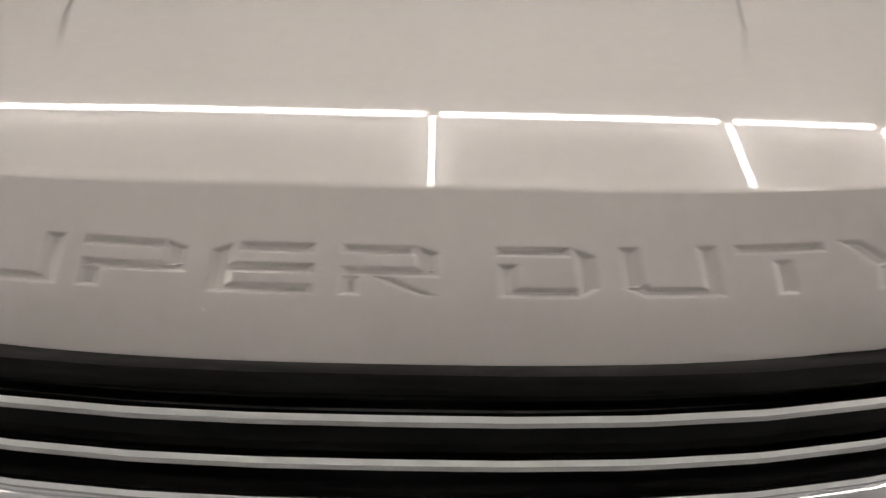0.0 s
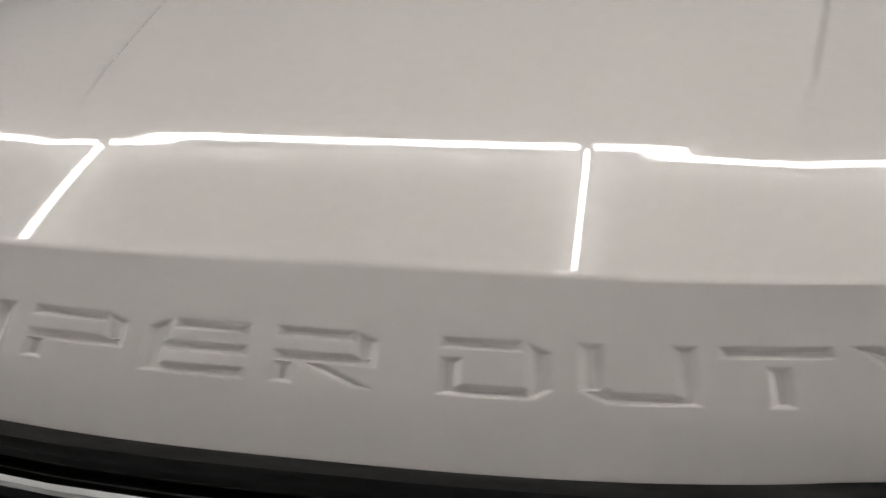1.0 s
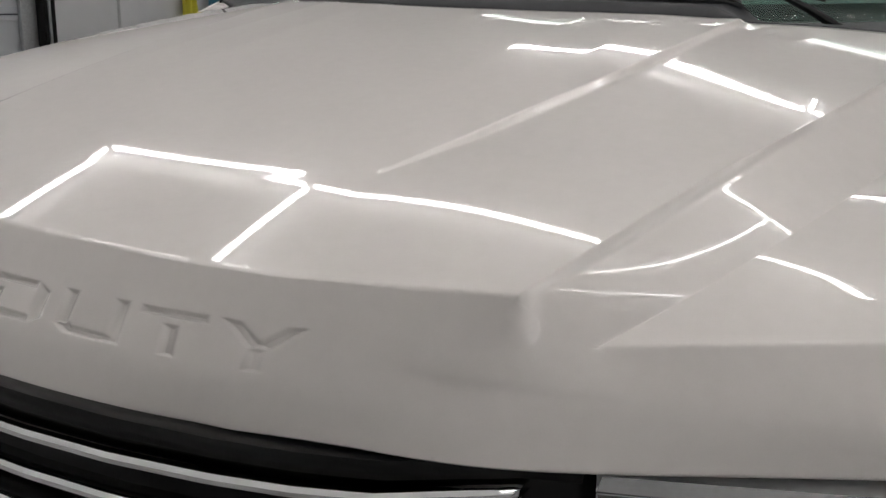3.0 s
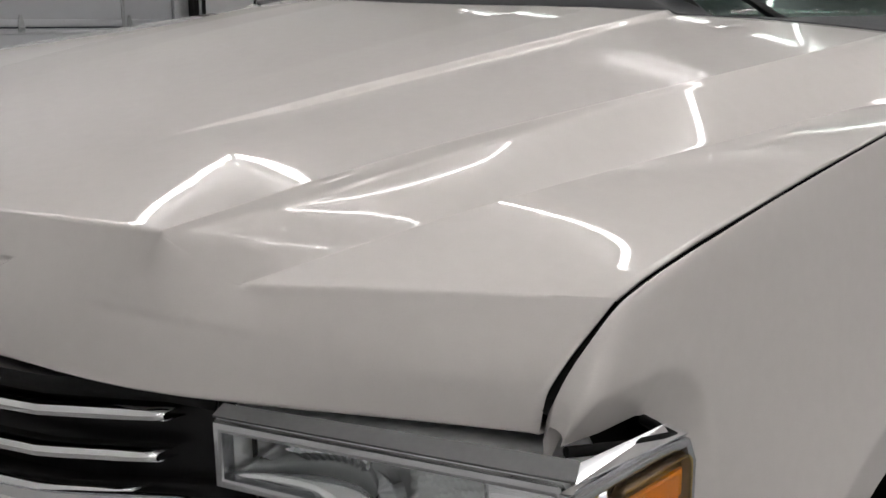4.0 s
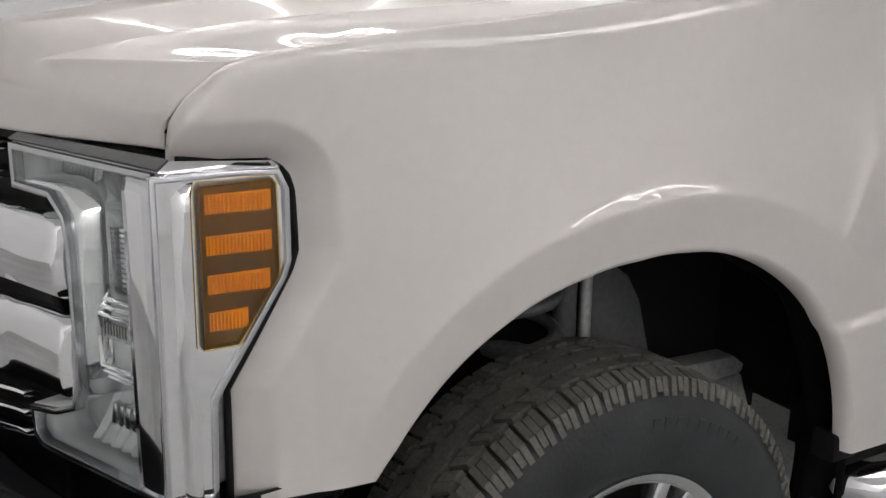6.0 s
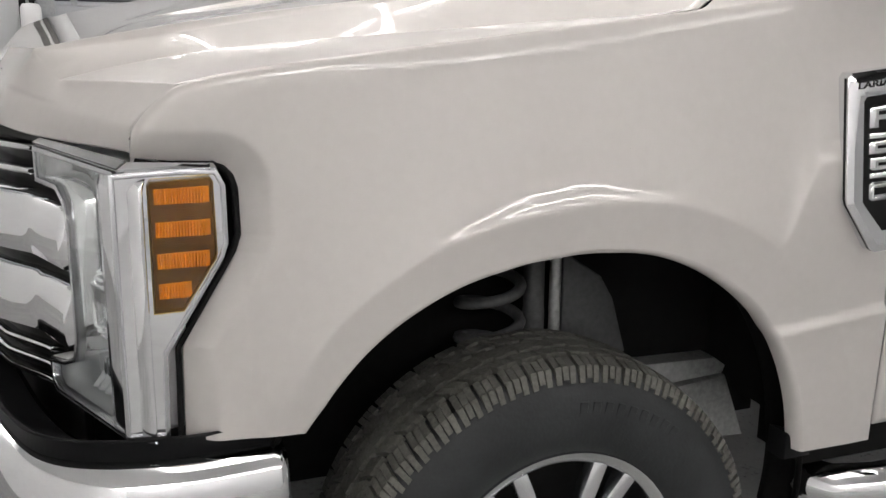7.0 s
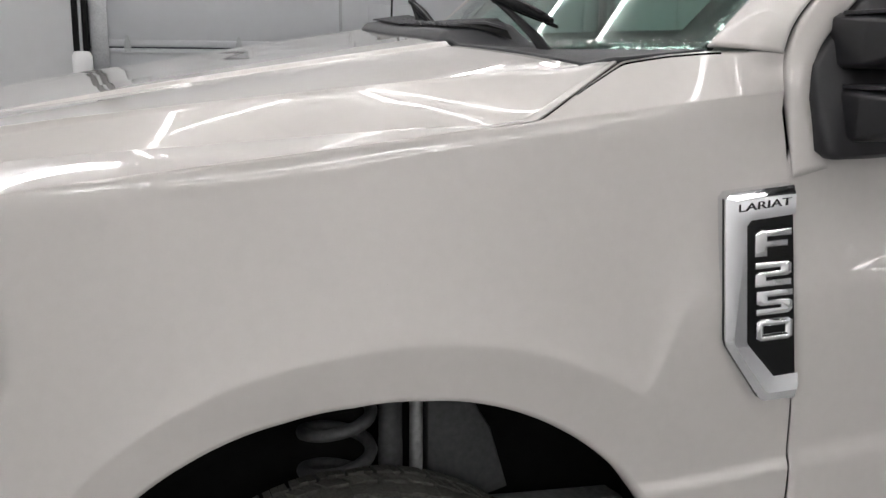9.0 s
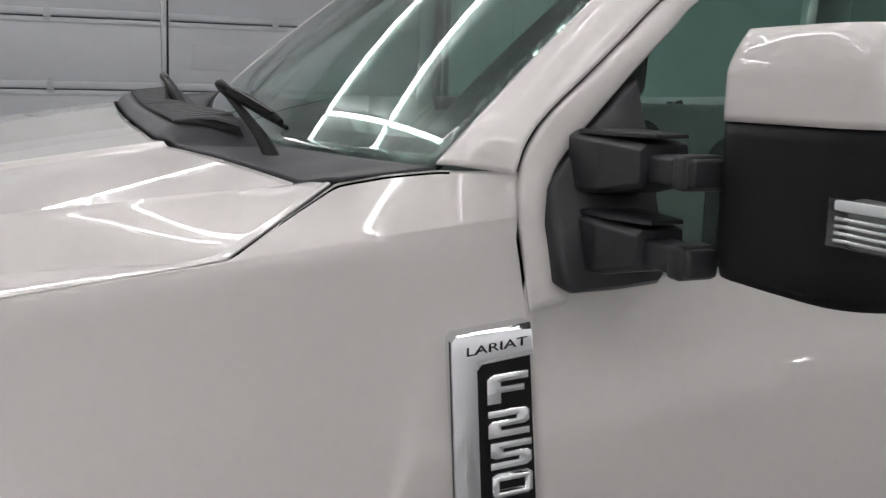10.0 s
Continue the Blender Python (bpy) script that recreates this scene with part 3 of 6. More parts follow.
c2, c3, c4 = sum(HOOD_U[:2]), sum(HOOD_U[:3]), sum(HOOD_U[:4])
r_a, r_c = HOOD_V[0] + 1, sum(HOOD_V[:3])
half = G[:, n_half:].copy()
below = np.concatenate([np.cumsum(np.linalg.norm(np.diff(half[:r_c + 1, c4], axis=0), axis=1)[::-1])[::-1], [0]])
for r in range(r_c):
    half[r] = round_off(half[r], c4, min(0.10, 2.2 * below[r]))
    half[r] = round_off(half[r], c3, min(0.07, 1.6 * below[r]))
# the folds of the top have small, even radii
for r in range(r_c + 1, len(half)):
    half[r] = round_off(half[r], c3, 0.003)
    half[r] = round_off(half[r], c4, 0.003)
for c in list(range(0, c3)) + list(range(c4 + 1, half.shape[1] - 6)):
    half[:, c] = round_off(half[:, c], r_c, 0.0045)
for c in range(c3 + 1, c4):
    u = (c - c3) / (c4 - c3)
    half[:, c] = round_off(half[:, c], r_c, 0.055 * math.sqrt(4 * u * (1 - u)))
cols = np.arange(half.shape[1])
calm = np.clip((cols - (c3 - 45)) / 20.0, 0, 1) * np.clip((half.shape[1] - 8 - cols) / 20.0, 0, 1)
calm = (np.clip((np.arange(len(half)) - r_a - 4) / 10.0, 0, 1) * np.clip((r_c - 1 - np.arange(len(half))) / 14.0, 0, 1))[:, None] * calm[None, :]
for _ in range(70):
    half = half * (1 - calm[..., None]) + soften(half, 1) * calm[..., None]
calm = np.clip((cols - c3 - 3) / 8.0, 0, 1) * np.clip((c4 - 3 - cols) / 8.0, 0, 1)
calm = (np.clip((np.arange(len(half)) - r_c + 60) / 30.0, 0, 1) * np.clip((r_c + 29 - np.arange(len(half))) / 8.0, 0, 1))[:, None] * calm[None, :]
for _ in range(40):
    half = half * (1 - calm[..., None]) + soften(half, 1) * calm[..., None]
G = np.concatenate([half[:, :0:-1] * np.array([-1, 1, 1]), half], 1)
row_base = HOOD_V[0] + HOOD_V[1]
base_line = G[row_base]
dist = np.cumsum(np.concatenate([np.zeros((1, G.shape[1])), np.linalg.norm(np.diff(G[row_base:row_base + HOOD_V[2] + 1], axis=0), axis=2)]), 0)
DEPTH = 0.0040
normal = np.cross(np.gradient(G, axis=1), np.gradient(G, axis=0))
normal /= np.linalg.norm(normal, axis=2, keepdims=True)
normal *= np.sign(normal[row_base, G.shape[1] // 2] @ np.array([0, -1, 1]))
rows = slice(row_base, row_base + HOOD_V[2] + 1)
py = dist - 0.001
recess = np.zeros(py.shape)
for ch, x0, x1 in LETTERS:
    px = np.broadcast_to(G[row_base, :, 0] - x0, py.shape)
    best = np.full(py.shape, -1e9)
    for poly in STROKES[ch]:
        best = np.maximum(best, inside_depth(px, py, poly, x1 - x0))
    ramp = np.clip(best / 0.0042, 0, 1)
    recess = np.maximum(recess, ramp * ramp * (3 - 2 * ramp))
flat = G.copy()
G[rows] -= (normal[rows] * (recess * DEPTH)[:, :, None])
hood = sheet("hood", G, PAINT, truck, "stamped hood with raised centre dome and sunk lettering", thick=0.0035, angle=50)

# the sunk floor of each letter
cols_x = G[row_base, :, 0]


def fascia_point(x, h):
    """Point of the front face above the letters' base line."""
    p = []
    for k in range(3):
        line = np.array([np.interp(h, dist[:, j] - 0.001, flat[rows][:, j, k]) for j in (np.searchsorted(cols_x, x) - 1, np.searchsorted(cols_x, x))])
        j = np.searchsorted(cols_x, x)
        w = (x - cols_x[j - 1]) / (cols_x[j] - cols_x[j - 1])
        p.append(line[0] * (1 - w) + line[1] * w)
    return Vector(p)


for ch, x0, x1 in LETTERS:
    bm = bmesh.new()
    w = x1 - x0
    inset = 0.0030
    for poly in STROKES[ch]:
        cx, cy = sum(p[0] for p in poly) / len(poly), sum(p[1] for p in poly) / len(poly)
        vs = []
        for a, b in poly:
            dx, dy = (a - cx) * w, (b - cy) * LETTER_H
            l = math.hypot(dx, dy)
            k = max(0.0, 1 - 1.5 * inset / l)
            p = fascia_point(x0 + cx * w + dx * k, min(max(cy * LETTER_H + dy * k, 0.0005), 0.05))
            vs.append(bm.verts.new(p + Vector((0, 0.62, -0.78)) * (DEPTH - 0.00015)))
        bm.faces.new(vs)
    part("stamped_letter", bm, PAINT, hood, "sunk capital letter stamped in the painted hood")

# ---- fender ----
WHEEL_Y, WHEEL_Z, WHEEL_R = 0.93, 0.418, 0.412
ARC_Y, ARC_Z = 0.93, 0.60
ARC_T = np.radians([-20, 4, 26, 38, 53, 69, 82, 96, 109, 127, 140, 153, 159, 200])
ARC_R = np.array([0.51, 0.484, 0.478, 0.475, 0.461, 0.448, 0.437, 0.433, 0.440, 0.460, 0.477, 0.491, 0.503, 0.52])


def arch_r(q):
    return np.interp(q, ARC_T, ARC_R)


TOP_Y = [0.244, 0.248, 0.275, 0.319, 0.40, 0.50, 0.70, 0.90, 1.10, 1.172, 1.25, 1.327, 1.40, 1.471, 1.565, 1.60]
TOP_X = [0.927, 0.930, 0.938, 0.944, 0.945, 0.944, 0.942, 0.944, 0.952, 0.954, 0.918, 0.884, 0.888, 0.896, 0.948, 0.952]
TOP_Z = [1.213, 1.239, 1.274, 1.304, 1.322, 1.334, 1.358, 1.382, 1.408, 1.417, 1.462, 1.503, 1.514, 1.520, 1.521, 1.521]


def lamp_back(z):
    """Rear edge of the lamp opening (y) at height z."""
    return np.interp(z, [0.76, 0.80, 0.925, 1.06, 1.085, 1.154, 1.174, 1.188, 1.194], [0.296, 0.297, 0.300, 0.384, 0.393, 0.392, 0.386, 0.373, 0.352])


def smooth_curve(xs, vs, q):
    q = np.asarray(q, float)
    return hermite(xs, vs, np.clip(q, xs[0], xs[-1]).ravel()).reshape(q.shape)


def shoulder(y):
    """Line where the side starts to roll over: the shut line, carried on below the windscreen pillar."""
    x = smooth_curve([0.244, 0.319, 0.5, 0.9, 1.17, 1.4, 1.6], [0.928, 0.944, 0.944, 0.944, 0.954, 0.958, 0.962], y)
    z = smooth_curve([0.244, 0.248, 0.275, 0.319, 0.50, 0.90, 1.172, 1.3, 1.45, 1.6], [1.213, 1.239, 1.274, 1.304, 1.334, 1.382, 1.417, 1.433, 1.449, 1.462], y)
    return x, z


RIDGE_Q = np.radians(np.linspace(20, 165, 120))
RIDGE_E = np.interp(RIDGE_Q, np.radians([0, 40, 60, 90, 120, 135, 160]), [1.25, 1.225, 1.195, 1.170, 1.145, 1.13, 1.10])
RIDGE_Y = (ARC_Y + RIDGE_E * arch_r(RIDGE_Q) * np.cos(RIDGE_Q))[::-1]
RIDGE_Z = (ARC_Z + RIDGE_E * arch_r(RIDGE_Q) * np.sin(RIDGE_Q))[::-1]


def roll_line(y):
    """Height at which the upright side folds into the leaning shoulder: round the wheel arch, level elsewhere."""
    zc = np.interp(y, RIDGE_Y, RIDGE_Z)
    level = np.interp(y, [0.3, 0.6, 1.3, 1.6, 2.1, 3.2], [1.140, 1.140, 1.148, 1.160, 1.208, 1.225])
    rear = step(1.315, 1.405, y)
    return zc + (level - zc) * rear, rear, step(0.50, 0.41, y)


def fender_side(y, z):
    """Outer face of the body side (x) at y, z below the shoulder."""
    y, z = np.broadcast_arrays(np.asarray(y, float), np.asarray(z, float))
    x = 0.010 + smooth_curve([0.2, 0.28, 0.36, 0.50, 0.70, 1.0, 1.6, 3.2], [0.955, 0.974, 0.986, 0.994, 0.998, 1.0, 1.0, 1.002], y)
    x = x - 0.03 * np.clip(z - 0.92, 0, 1) ** 2
    x = x + 0.009 * step(0.868, 0.846, z - 0.10 * np.clip(y - 1.37, 0, 0.5)) * step(1.25, 1.36, y)
    q = np.arctan2(z - ARC_Z, y - ARC_Y)
    q = np.where(q < -1.5, q + 2 * np.pi, q)
    ratio = np.hypot(z - ARC_Z, y - ARC_Y) / arch_r(q)
    edge = np.interp(q, np.radians([0, 40, 60, 90, 120, 135, 160]), [1.25, 1.225, 1.195, 1.170, 1.145, 1.13, 1.10])
    fade = step(math.radians(8), math.radians(45), q) * step(math.radians(178), math.radians(140), q)
    past = np.logaddexp(0, (ratio - edge) * 150) / 150
    ridge = 0.0006 * np.exp(-past / 0.020) * step(math.radians(12), math.radians(40), q) * step(math.radians(178), math.radians(158), q)
    flare = 0.007 * np.exp(-past / 0.20) + ridge - 0.003 * np.clip(edge - ratio, 0, 0.3) / 0.2
    x = x + flare * (0.35 + 0.65 * fade) * step(0.25, 0.42, y) * step(1.62, 1.50, y)
    # shoulder leaning in above the roll line
    zr, off, front = roll_line(y)
    w = 0.0025 + 0.0035 * off + 0.03 * front
    xt, zt = shoulder(np.maximum(y, 0.44))
    xt = xt + 0.008 - smooth_curve([0.2, 1.58, 1.80, 3.2], [0, 0, 0.012, 0.012], y)
    zt = np.minimum(zt, 1.43) - 0.030
    span = np.maximum(zt - zr, 0.03)
    up = np.logaddexp(0, (z - zr) / w) * w
    u = up / span
    bow = 0.06 - 0.16 * off
    lean = np.where(u < 1, (1 + bow) * u - bow * u**2, 1 + (1 - bow) * (u - 1))
    # includes a small made-up ledge along the roll line that draws a highlight
    x = x - (x - xt) * lean - (0.0006 + 0.0090 * off) * (1 - front) * (1 - np.exp(-up / (0.012 + 0.022 * off))) * np.clip(1 - u, 0, 1)
    lip = np.where(z < 1.154, y - lamp_back(np.minimum(z, 1.154)), np.hypot(np.maximum(y - 0.352, 0), np.maximum(z - 1.154, 0)) - 0.040)
    return x - 0.024 * np.logaddexp(0, (0.044 - np.maximum(lip, 0.0)) / 0.0022) * 0.0022 / 0.044


def top_edge(y):
    y = np.asarray(y, float)
    fore, aft = (TOP_Y[0:4] + [0.50, 0.70, 0.90, 1.172]), y > 1.172
    fx = smooth_curve(fore, TOP_X[0:4] + [0.944, 0.942, 0.944, 0.954], y)
    fz = smooth_curve(fore, TOP_Z[0:4] + [1.334, 1.358, 1.382, 1.417], y)
    return np.where(aft, np.interp(y, TOP_Y, TOP_X), fx), np.where(aft, np.interp(y, TOP_Y, TOP_Z), fz)


def lamp_top(y):
    return np.interp(y, [0.24, 0.30, 0.352, 0.37, 0.392], [1.204, 1.196, 1.194, 1.189, 1.162])


Z_SPLIT = 1.194


def build_fender(side):
    sx = np.array([side, 1, 1])
    # upper band with the rolled shoulder
    ys = np.concatenate([np.linspace(0.2445, 0.2485, 8), np.linspace(0.250, 0.33, 24), np.linspace(0.333, 0.46, 64), np.linspace(0.468, 1.15, 68), np.linspace(1.16, 1.34, 24), np.linspace(1.35, 1.578, 26)])
    xt, zt = top_edge(ys)
    xsh, zsh = shoulder(ys)
    P = np.zeros((len(ys), 80, 3))
    for j, y in enumerate(ys):
        xk, zk = (xt[j], zt[j]) if y < 1.172 else (xsh[j], zsh[j])
        zlow = min(float(lamp_top(y)) if y < 0.352 else Z_SPLIT, zk - 0.002)
        drop = min(0.034, (zk - zlow) * 0.95)
        zs = zk - drop
        w = np.linspace(0, 1, 15)[:14]
        P[j, :14, 0] = xt[j] + (xk - xt[j]) * w
        P[j, :14, 2] = zt[j] + (zk - zt[j]) * w
        q = np.linspace(0, np.pi / 2, 26)
        xs = fender_side(np.full(26, y), zk - drop * (1 - np.cos(q)))
        P[j, 14:40, 0] = xk + (xs - xk) * np.sin(q) ** 0.9
        P[j, 14:40, 2] = zk - drop * (1 - np.cos(q))
        zl = np.linspace(zs, zlow, 41)[1:]
        P[j, 40:, 0] = fender_side(np.full(40, y), zl)
        P[j, 40:, 2] = zl
        P[j, :, 1] = y
    late = ys > 1.13
    S = P[late]
    for _ in range(10):
        S[1:-1, 1:-40] = 0.5 * S[1:-1, 1:-40] + 0.125 * (S[:-2, 1:-40] + S[2:, 1:-40] + S[1:-1, :-41] + S[1:-1, 2:-39])
    P[late] = S
    hem = P[:, :1] + np.array([-0.006, 0, -0.012])
    hem2 = P[:, :1] + np.array([-0.004, 0, -0.05])
    P = np.concatenate([hem2, hem, P], 1)
    verts, faces, normals = [], [], []

    def add(Q, N):
        base = len(verts)
        n, m = Q.shape[:2]
        Q = Q.copy()
        end = np.interp(Q[..., 2], [0.60, 0.87, 1.02, 1.32, 1.43, 1.52], [1.575, 1.585, 1.585, 1.573, 1.559, 1.571])
        Q[..., 1] += (end - 1.578) * np.clip((Q[..., 1] - 1.35) / 0.228, 0, 1)
        N = N / np.maximum(np.linalg.norm(N, axis=2, keepdims=True), 1e-9)
        verts.extend((Q * sx).reshape(-1, 3).tolist())
        normals.extend((N * sx).reshape(-1, 3).tolist())
        for j in range(n - 1):
            for i in range(m - 1):
                f = (base + j * m + i, base + j * m + i + 1, base + (j + 1) * m + i + 1, base + (j + 1) * m + i)
                a = [np.array(verts[k]) for k in f]
                nv = np.cross(a[2] - a[0], a[3] - a[1])
                if np.linalg.norm(nv) < 2e-9:
                    continue
                faces.append(f if nv @ np.array(normals[f[0]]) > 0 else f[::-1])

    def side_normal(y, z):
        e = 0.001
        return np.stack([np.ones_like(y), -(fender_side(y + e, z) - fender_side(y - e, z)) / (2 * e), -(fender_side(y, z + e) - fender_side(y, z - e)) / (2 * e)], -1)

    N = np.cross(np.gradient(P, axis=1), np.gradient(P, axis=0))
    N *= np.sign(N[..., :1] + 0.3 * N[..., 2:] + 1e-12)
    N[:, -8:] = side_normal(P[:, -8:, 1], P[:, -8:, 2])
    add(P, N)
    # lower part: rows of equal height, cut by the arch and the lamp
    top_z = ARC_Z + float(arch_r(np.pi / 2))
    q_rows = np.concatenate([np.linspace(np.pi / 2, math.radians(120), 50), np.linspace(math.radians(121), math.radians(158.5), 50)])
    rows_f = [(z, ARC_Y) for z in np.linspace(Z_SPLIT, top_z + 0.002, 60)] + [(ARC_Z + float(arch_r(q)) * math.sin(q), ARC_Y + float(arch_r(q)) * math.cos(q)) for q in q_rows]
    q_rows = np.concatenate([np.linspace(np.pi / 2, math.radians(60), 50), np.linspace(math.radians(59), math.radians(1), 60)])
    rows_r = [(z, ARC_Y) for z in np.linspace(Z_SPLIT, top_z + 0.002, 60)] + [(ARC_Z + float(arch_r(q)) * math.sin(q), ARC_Y + float(arch_r(q)) * math.cos(q)) for q in q_rows]
    for rws, front in ((rows_f, True), (rows_r, False)):
        Q = np.zeros((len(rws), 138, 3))
        for j, (z, ya) in enumerate(rws):
            far = float(lamp_back(z)) if front else 1.578
            u = np.linspace(0, 1, 130) ** 1.3
            yy = ya + (far - ya) * u
            Q[j, 8:, 0], Q[j, 8:, 1], Q[j, 8:, 2] = fender_side(yy, np.full(130, z)), yy, z
            on_arch = j >= 60
            # rolled wheel lip
            d = np.array([0, ya - ARC_Y, z - ARC_Z])
            d /= np.linalg.norm(d)
            x0 = Q[j, 8, 0]
            for k in range(8):
                a = (8 - k) / 8
                inward = 0.012 * math.sin(a * math.pi / 2) if on_arch else 0.0
                Q[j, k] = [x0 - (0.035 * a ** 2 if on_arch else 0), ya, z] + d * (-inward if on_arch else 0)
        N = side_normal(Q[..., 1], Q[..., 2])
        N /= np.linalg.norm(N, axis=2, keepdims=True)
        for j in range(60, len(rws)):
            z, ya = rws[j][0], rws[j][1]
            d = np.array([0, ARC_Y - ya, ARC_Z - z])
            d /= np.linalg.norm(d)
            for k in range(9):
                a = (8 - k) / 8
                N[j, k] = N[j, 9] * (1 - 0.9 * a) + d * (0.25 + 0.75 * a)
        add(Q, N)
    mesh = bpy.data.meshes.new("fender")
    mesh.from_pydata(verts, [], faces)
    mesh.update()
    ob = link("fender", mesh, PAINT, truck, "painted front fender with flared wheel arch", True)
    mesh.normals_split_custom_set_from_vertices(normals)
    return ob


fender = build_fender(1)
build_fender(-1)

# ---- engine bay, seals ----
bm = bmesh.new()
bm_box(bm, (-0.575, 0.40, 0.55), (0.575, 1.22, 1.24), 0.02)
bm_box(bm, (-0.86, 0.42, 1.13), (0.86, 1.22, 1.235), 0.01)
bm_box(bm, (-0.60, 0.16, 0.55), (0.60, 0.42, 1.17), 0.02)
bm_box(bm, (-0.90, 0.33, 1.0), (-0.62, 0.5, 1.19), 0.01)
bm_box(bm, (0.62, 0.33, 1.0), (0.90, 0.5, 1.19), 0.01)
part("engine_bay", bm, DARK, truck, "dark space under the hood")
for s in (1, -1):
    ys = np.linspace(0.252, 1.32, 60)
    xt, zt = top_edge(ys)
    tube("hood_seal", [(s * (x - 0.015), y, z - 0.024) for x, y, z in zip(xt, ys, zt)], 0.010, SEAL_AND_GAP, truck, sides=8)


# ---- grille ----
def front_line(x):
    """Plan of the grille bars: y at x."""
    return float(np.interp(abs(x), [0, 0.1, 0.2, 0.3, 0.4, 0.47, 0.53, 0.58, 0.63, 0.80], [-0.048, -0.0475, -0.043, -0.032, -0.012, 0.008, 0.032, 0.068, 0.104, 0.165]))


grille = link("grille", bpy.data.meshes.new("grille"), None, truck, "gloss black grille with thin chrome bars", smooth=False)
P = np.zeros((10, 60, 3))
for i, x in enumerate(np.linspace(-0.67, 0.67, 60)):
    for j, z in enumerate(np.linspace(1.225, 0.60, 10)):
        P[j, i] = (x, front_line(x) + 0.052, z)
sheet("backing", P, BLACK, grille, thick=0.01)
P = np.zeros((3, 60, 3))
for i, x in enumerate(np.linspace(-0.67, 0.67, 60)):
    for j, (dy, z) in enumerate(((0.055, 1.212), (0.012, 1.213), (0.010, 1.200))):
        P[j, i] = (x, front_line(x) + dy, z)
sheet("top_trim", P, BLACK, grille, thick=0.004, angle=30)


def bar(name, z, height, deep, half, mat, parent, out=0.0, lift=0.0, ends=0.0):
    """A chrome bar along the front line with a rounded section."""
    xs = np.linspace(-half, half, 81)
    sec = [(deep, -height / 2), (0.25 * deep, -height / 2), (0.04 * deep, -height * 0.36), (0, -height * 0.1), (0, height * 0.14), (0.08 * deep, height * 0.40), (0.3 * deep, height / 2), (deep, height / 2)]
    P = np.zeros((len(sec), len(xs), 3))
    for i, x in enumerate(xs):
        y0 = front_line(x)
        k = 1.0 - 0.25 * step(half - 0.03, half, abs(x))
        for j, (dy, dz) in enumerate(sec):
            P[j, i] = (x, y0 - out + dy, z + lift * (x / half) ** 2 + dz * k)
    ob = sheet(name, P, mat, parent, angle=40)
    md = ob.modifiers.new("thickness", "SOLIDIFY")
    md.thickness, md.offset = 0.0015, 0
    return ob


for z, half in ((1.190, 0.627), (1.150, 0.620), (1.112, 0.60)):
    bar("chrome_bar", z - 0.010, 0.0115, 0.022, half, CHROME, grille, lift=0.008)
for z in (0.835, 0.805, 0.775):
    bar("chrome_bar", z, 0.010, 0.022, 0.64, CHROME, grille)
# two heavy chrome cross bars
for z, h in ((1.058, 0.108), (0.926, 0.112)):
    xs = np.concatenate([np.linspace(-0.78, -0.6, 14), np.linspace(-0.58, 0.58, 60), np.linspace(0.6, 0.78, 14)])
    sec = [(0.07, -0.5), (0.012, -0.5), (0.002, -0.46), (-0.004, -0.3), (-0.006, 0.0), (-0.002, 0.34), (0.006, 0.45), (0.02, 0.5), (0.07, 0.5)]
    P = np.zeros((len(sec), len(xs), 3))
    for i, x in enumerate(xs):
        e = step(0.785, 0.765, abs(x))
        for j, (dy, dz) in enumerate(sec):
            P[j, i] = (x, front_line(x) - 0.012 + dy + 0.03 * (1 - e), z + dz * h * (0.9 + 0.1 * e) - 0.012 * step(0.5, 0.2, abs(x)) * 0)
    ob = sheet("cross_bar", P, WAVY, grille, "heavy chrome cross bar", angle=40)
    ob.modifiers.new("thickness", "SOLIDIFY").thickness = 0.002

# ---- bumper ----
bumper = link("bumper", bpy.data.meshes.new("bumper"), None, truck, "wide chrome front bumper", smooth=False)
plan = [(-1.0, 0.44), (-1.01, 0.30), (-0.985, 0.17), (-0.92, 0.075), (-0.8, 0.02), (-0.6, -0.03), (-0.3, -0.085), (0, -0.10)]
plan = plan + [(-x, y) for x, y in plan[-2::-1]]
pp = hermite(np.arange(len(plan)), np.array(plan), np.linspace(0, len(plan) - 1, 110))
tang = np.gradient(pp, axis=0)
nrm = np.stack([tang[:, 1], -tang[:, 0]], 1)
nrm /= np.linalg.norm(nrm, axis=1, keepdims=True)
sec = [(-0.10, 0.752), (-0.03, 0.760), (-0.006, 0.752), (0.006, 0.73), (0.012, 0.69), (0.012, 0.58), (0.004, 0.52), (-0.02, 0.49), (-0.08, 0.48)]
P = np.zeros((len(sec), len(pp), 3))
for j, (d, z) in enumerate(sec):
    P[j, :, :2] = pp + nrm * d
    P[j, :, 2] = z
ob = sheet("bumper_face", P, CHROME, bumper, angle=60)
ob.modifiers.new("thickness", "SOLIDIFY").thickness = 0.003
P2 = np.zeros((4, len(pp), 3))
for j, (d, z) in enumerate(((-0.02, 0.80), (-0.035, 0.79), (-0.03, 0.765), (-0.09, 0.762))):
    P2[j, :, :2] = pp + nrm * d
    P2[j, :, 2] = z
sheet("bumper_pad", P2, PLASTIC, bumper, "black plastic filler above the bumper", thick=0.004)

# ---- head lamps ----
LA, LB = Vector((0.684, 0.111, 1.197)), Vector((0.966, 0.224, 1.186))
LU = (Vector((LB.x, LB.y, 0)) - Vector((LA.x, LA.y, 0))).normalized()      # along the front face, outwards
LN = Vector((LU.y, -LU.x, 0))                                              # out of the front face
SU = Vector((0.08, 0.997, 0)).normalized()                                  # along the side face, rearwards
SN = Vector((SU.y, -SU.x, 0))


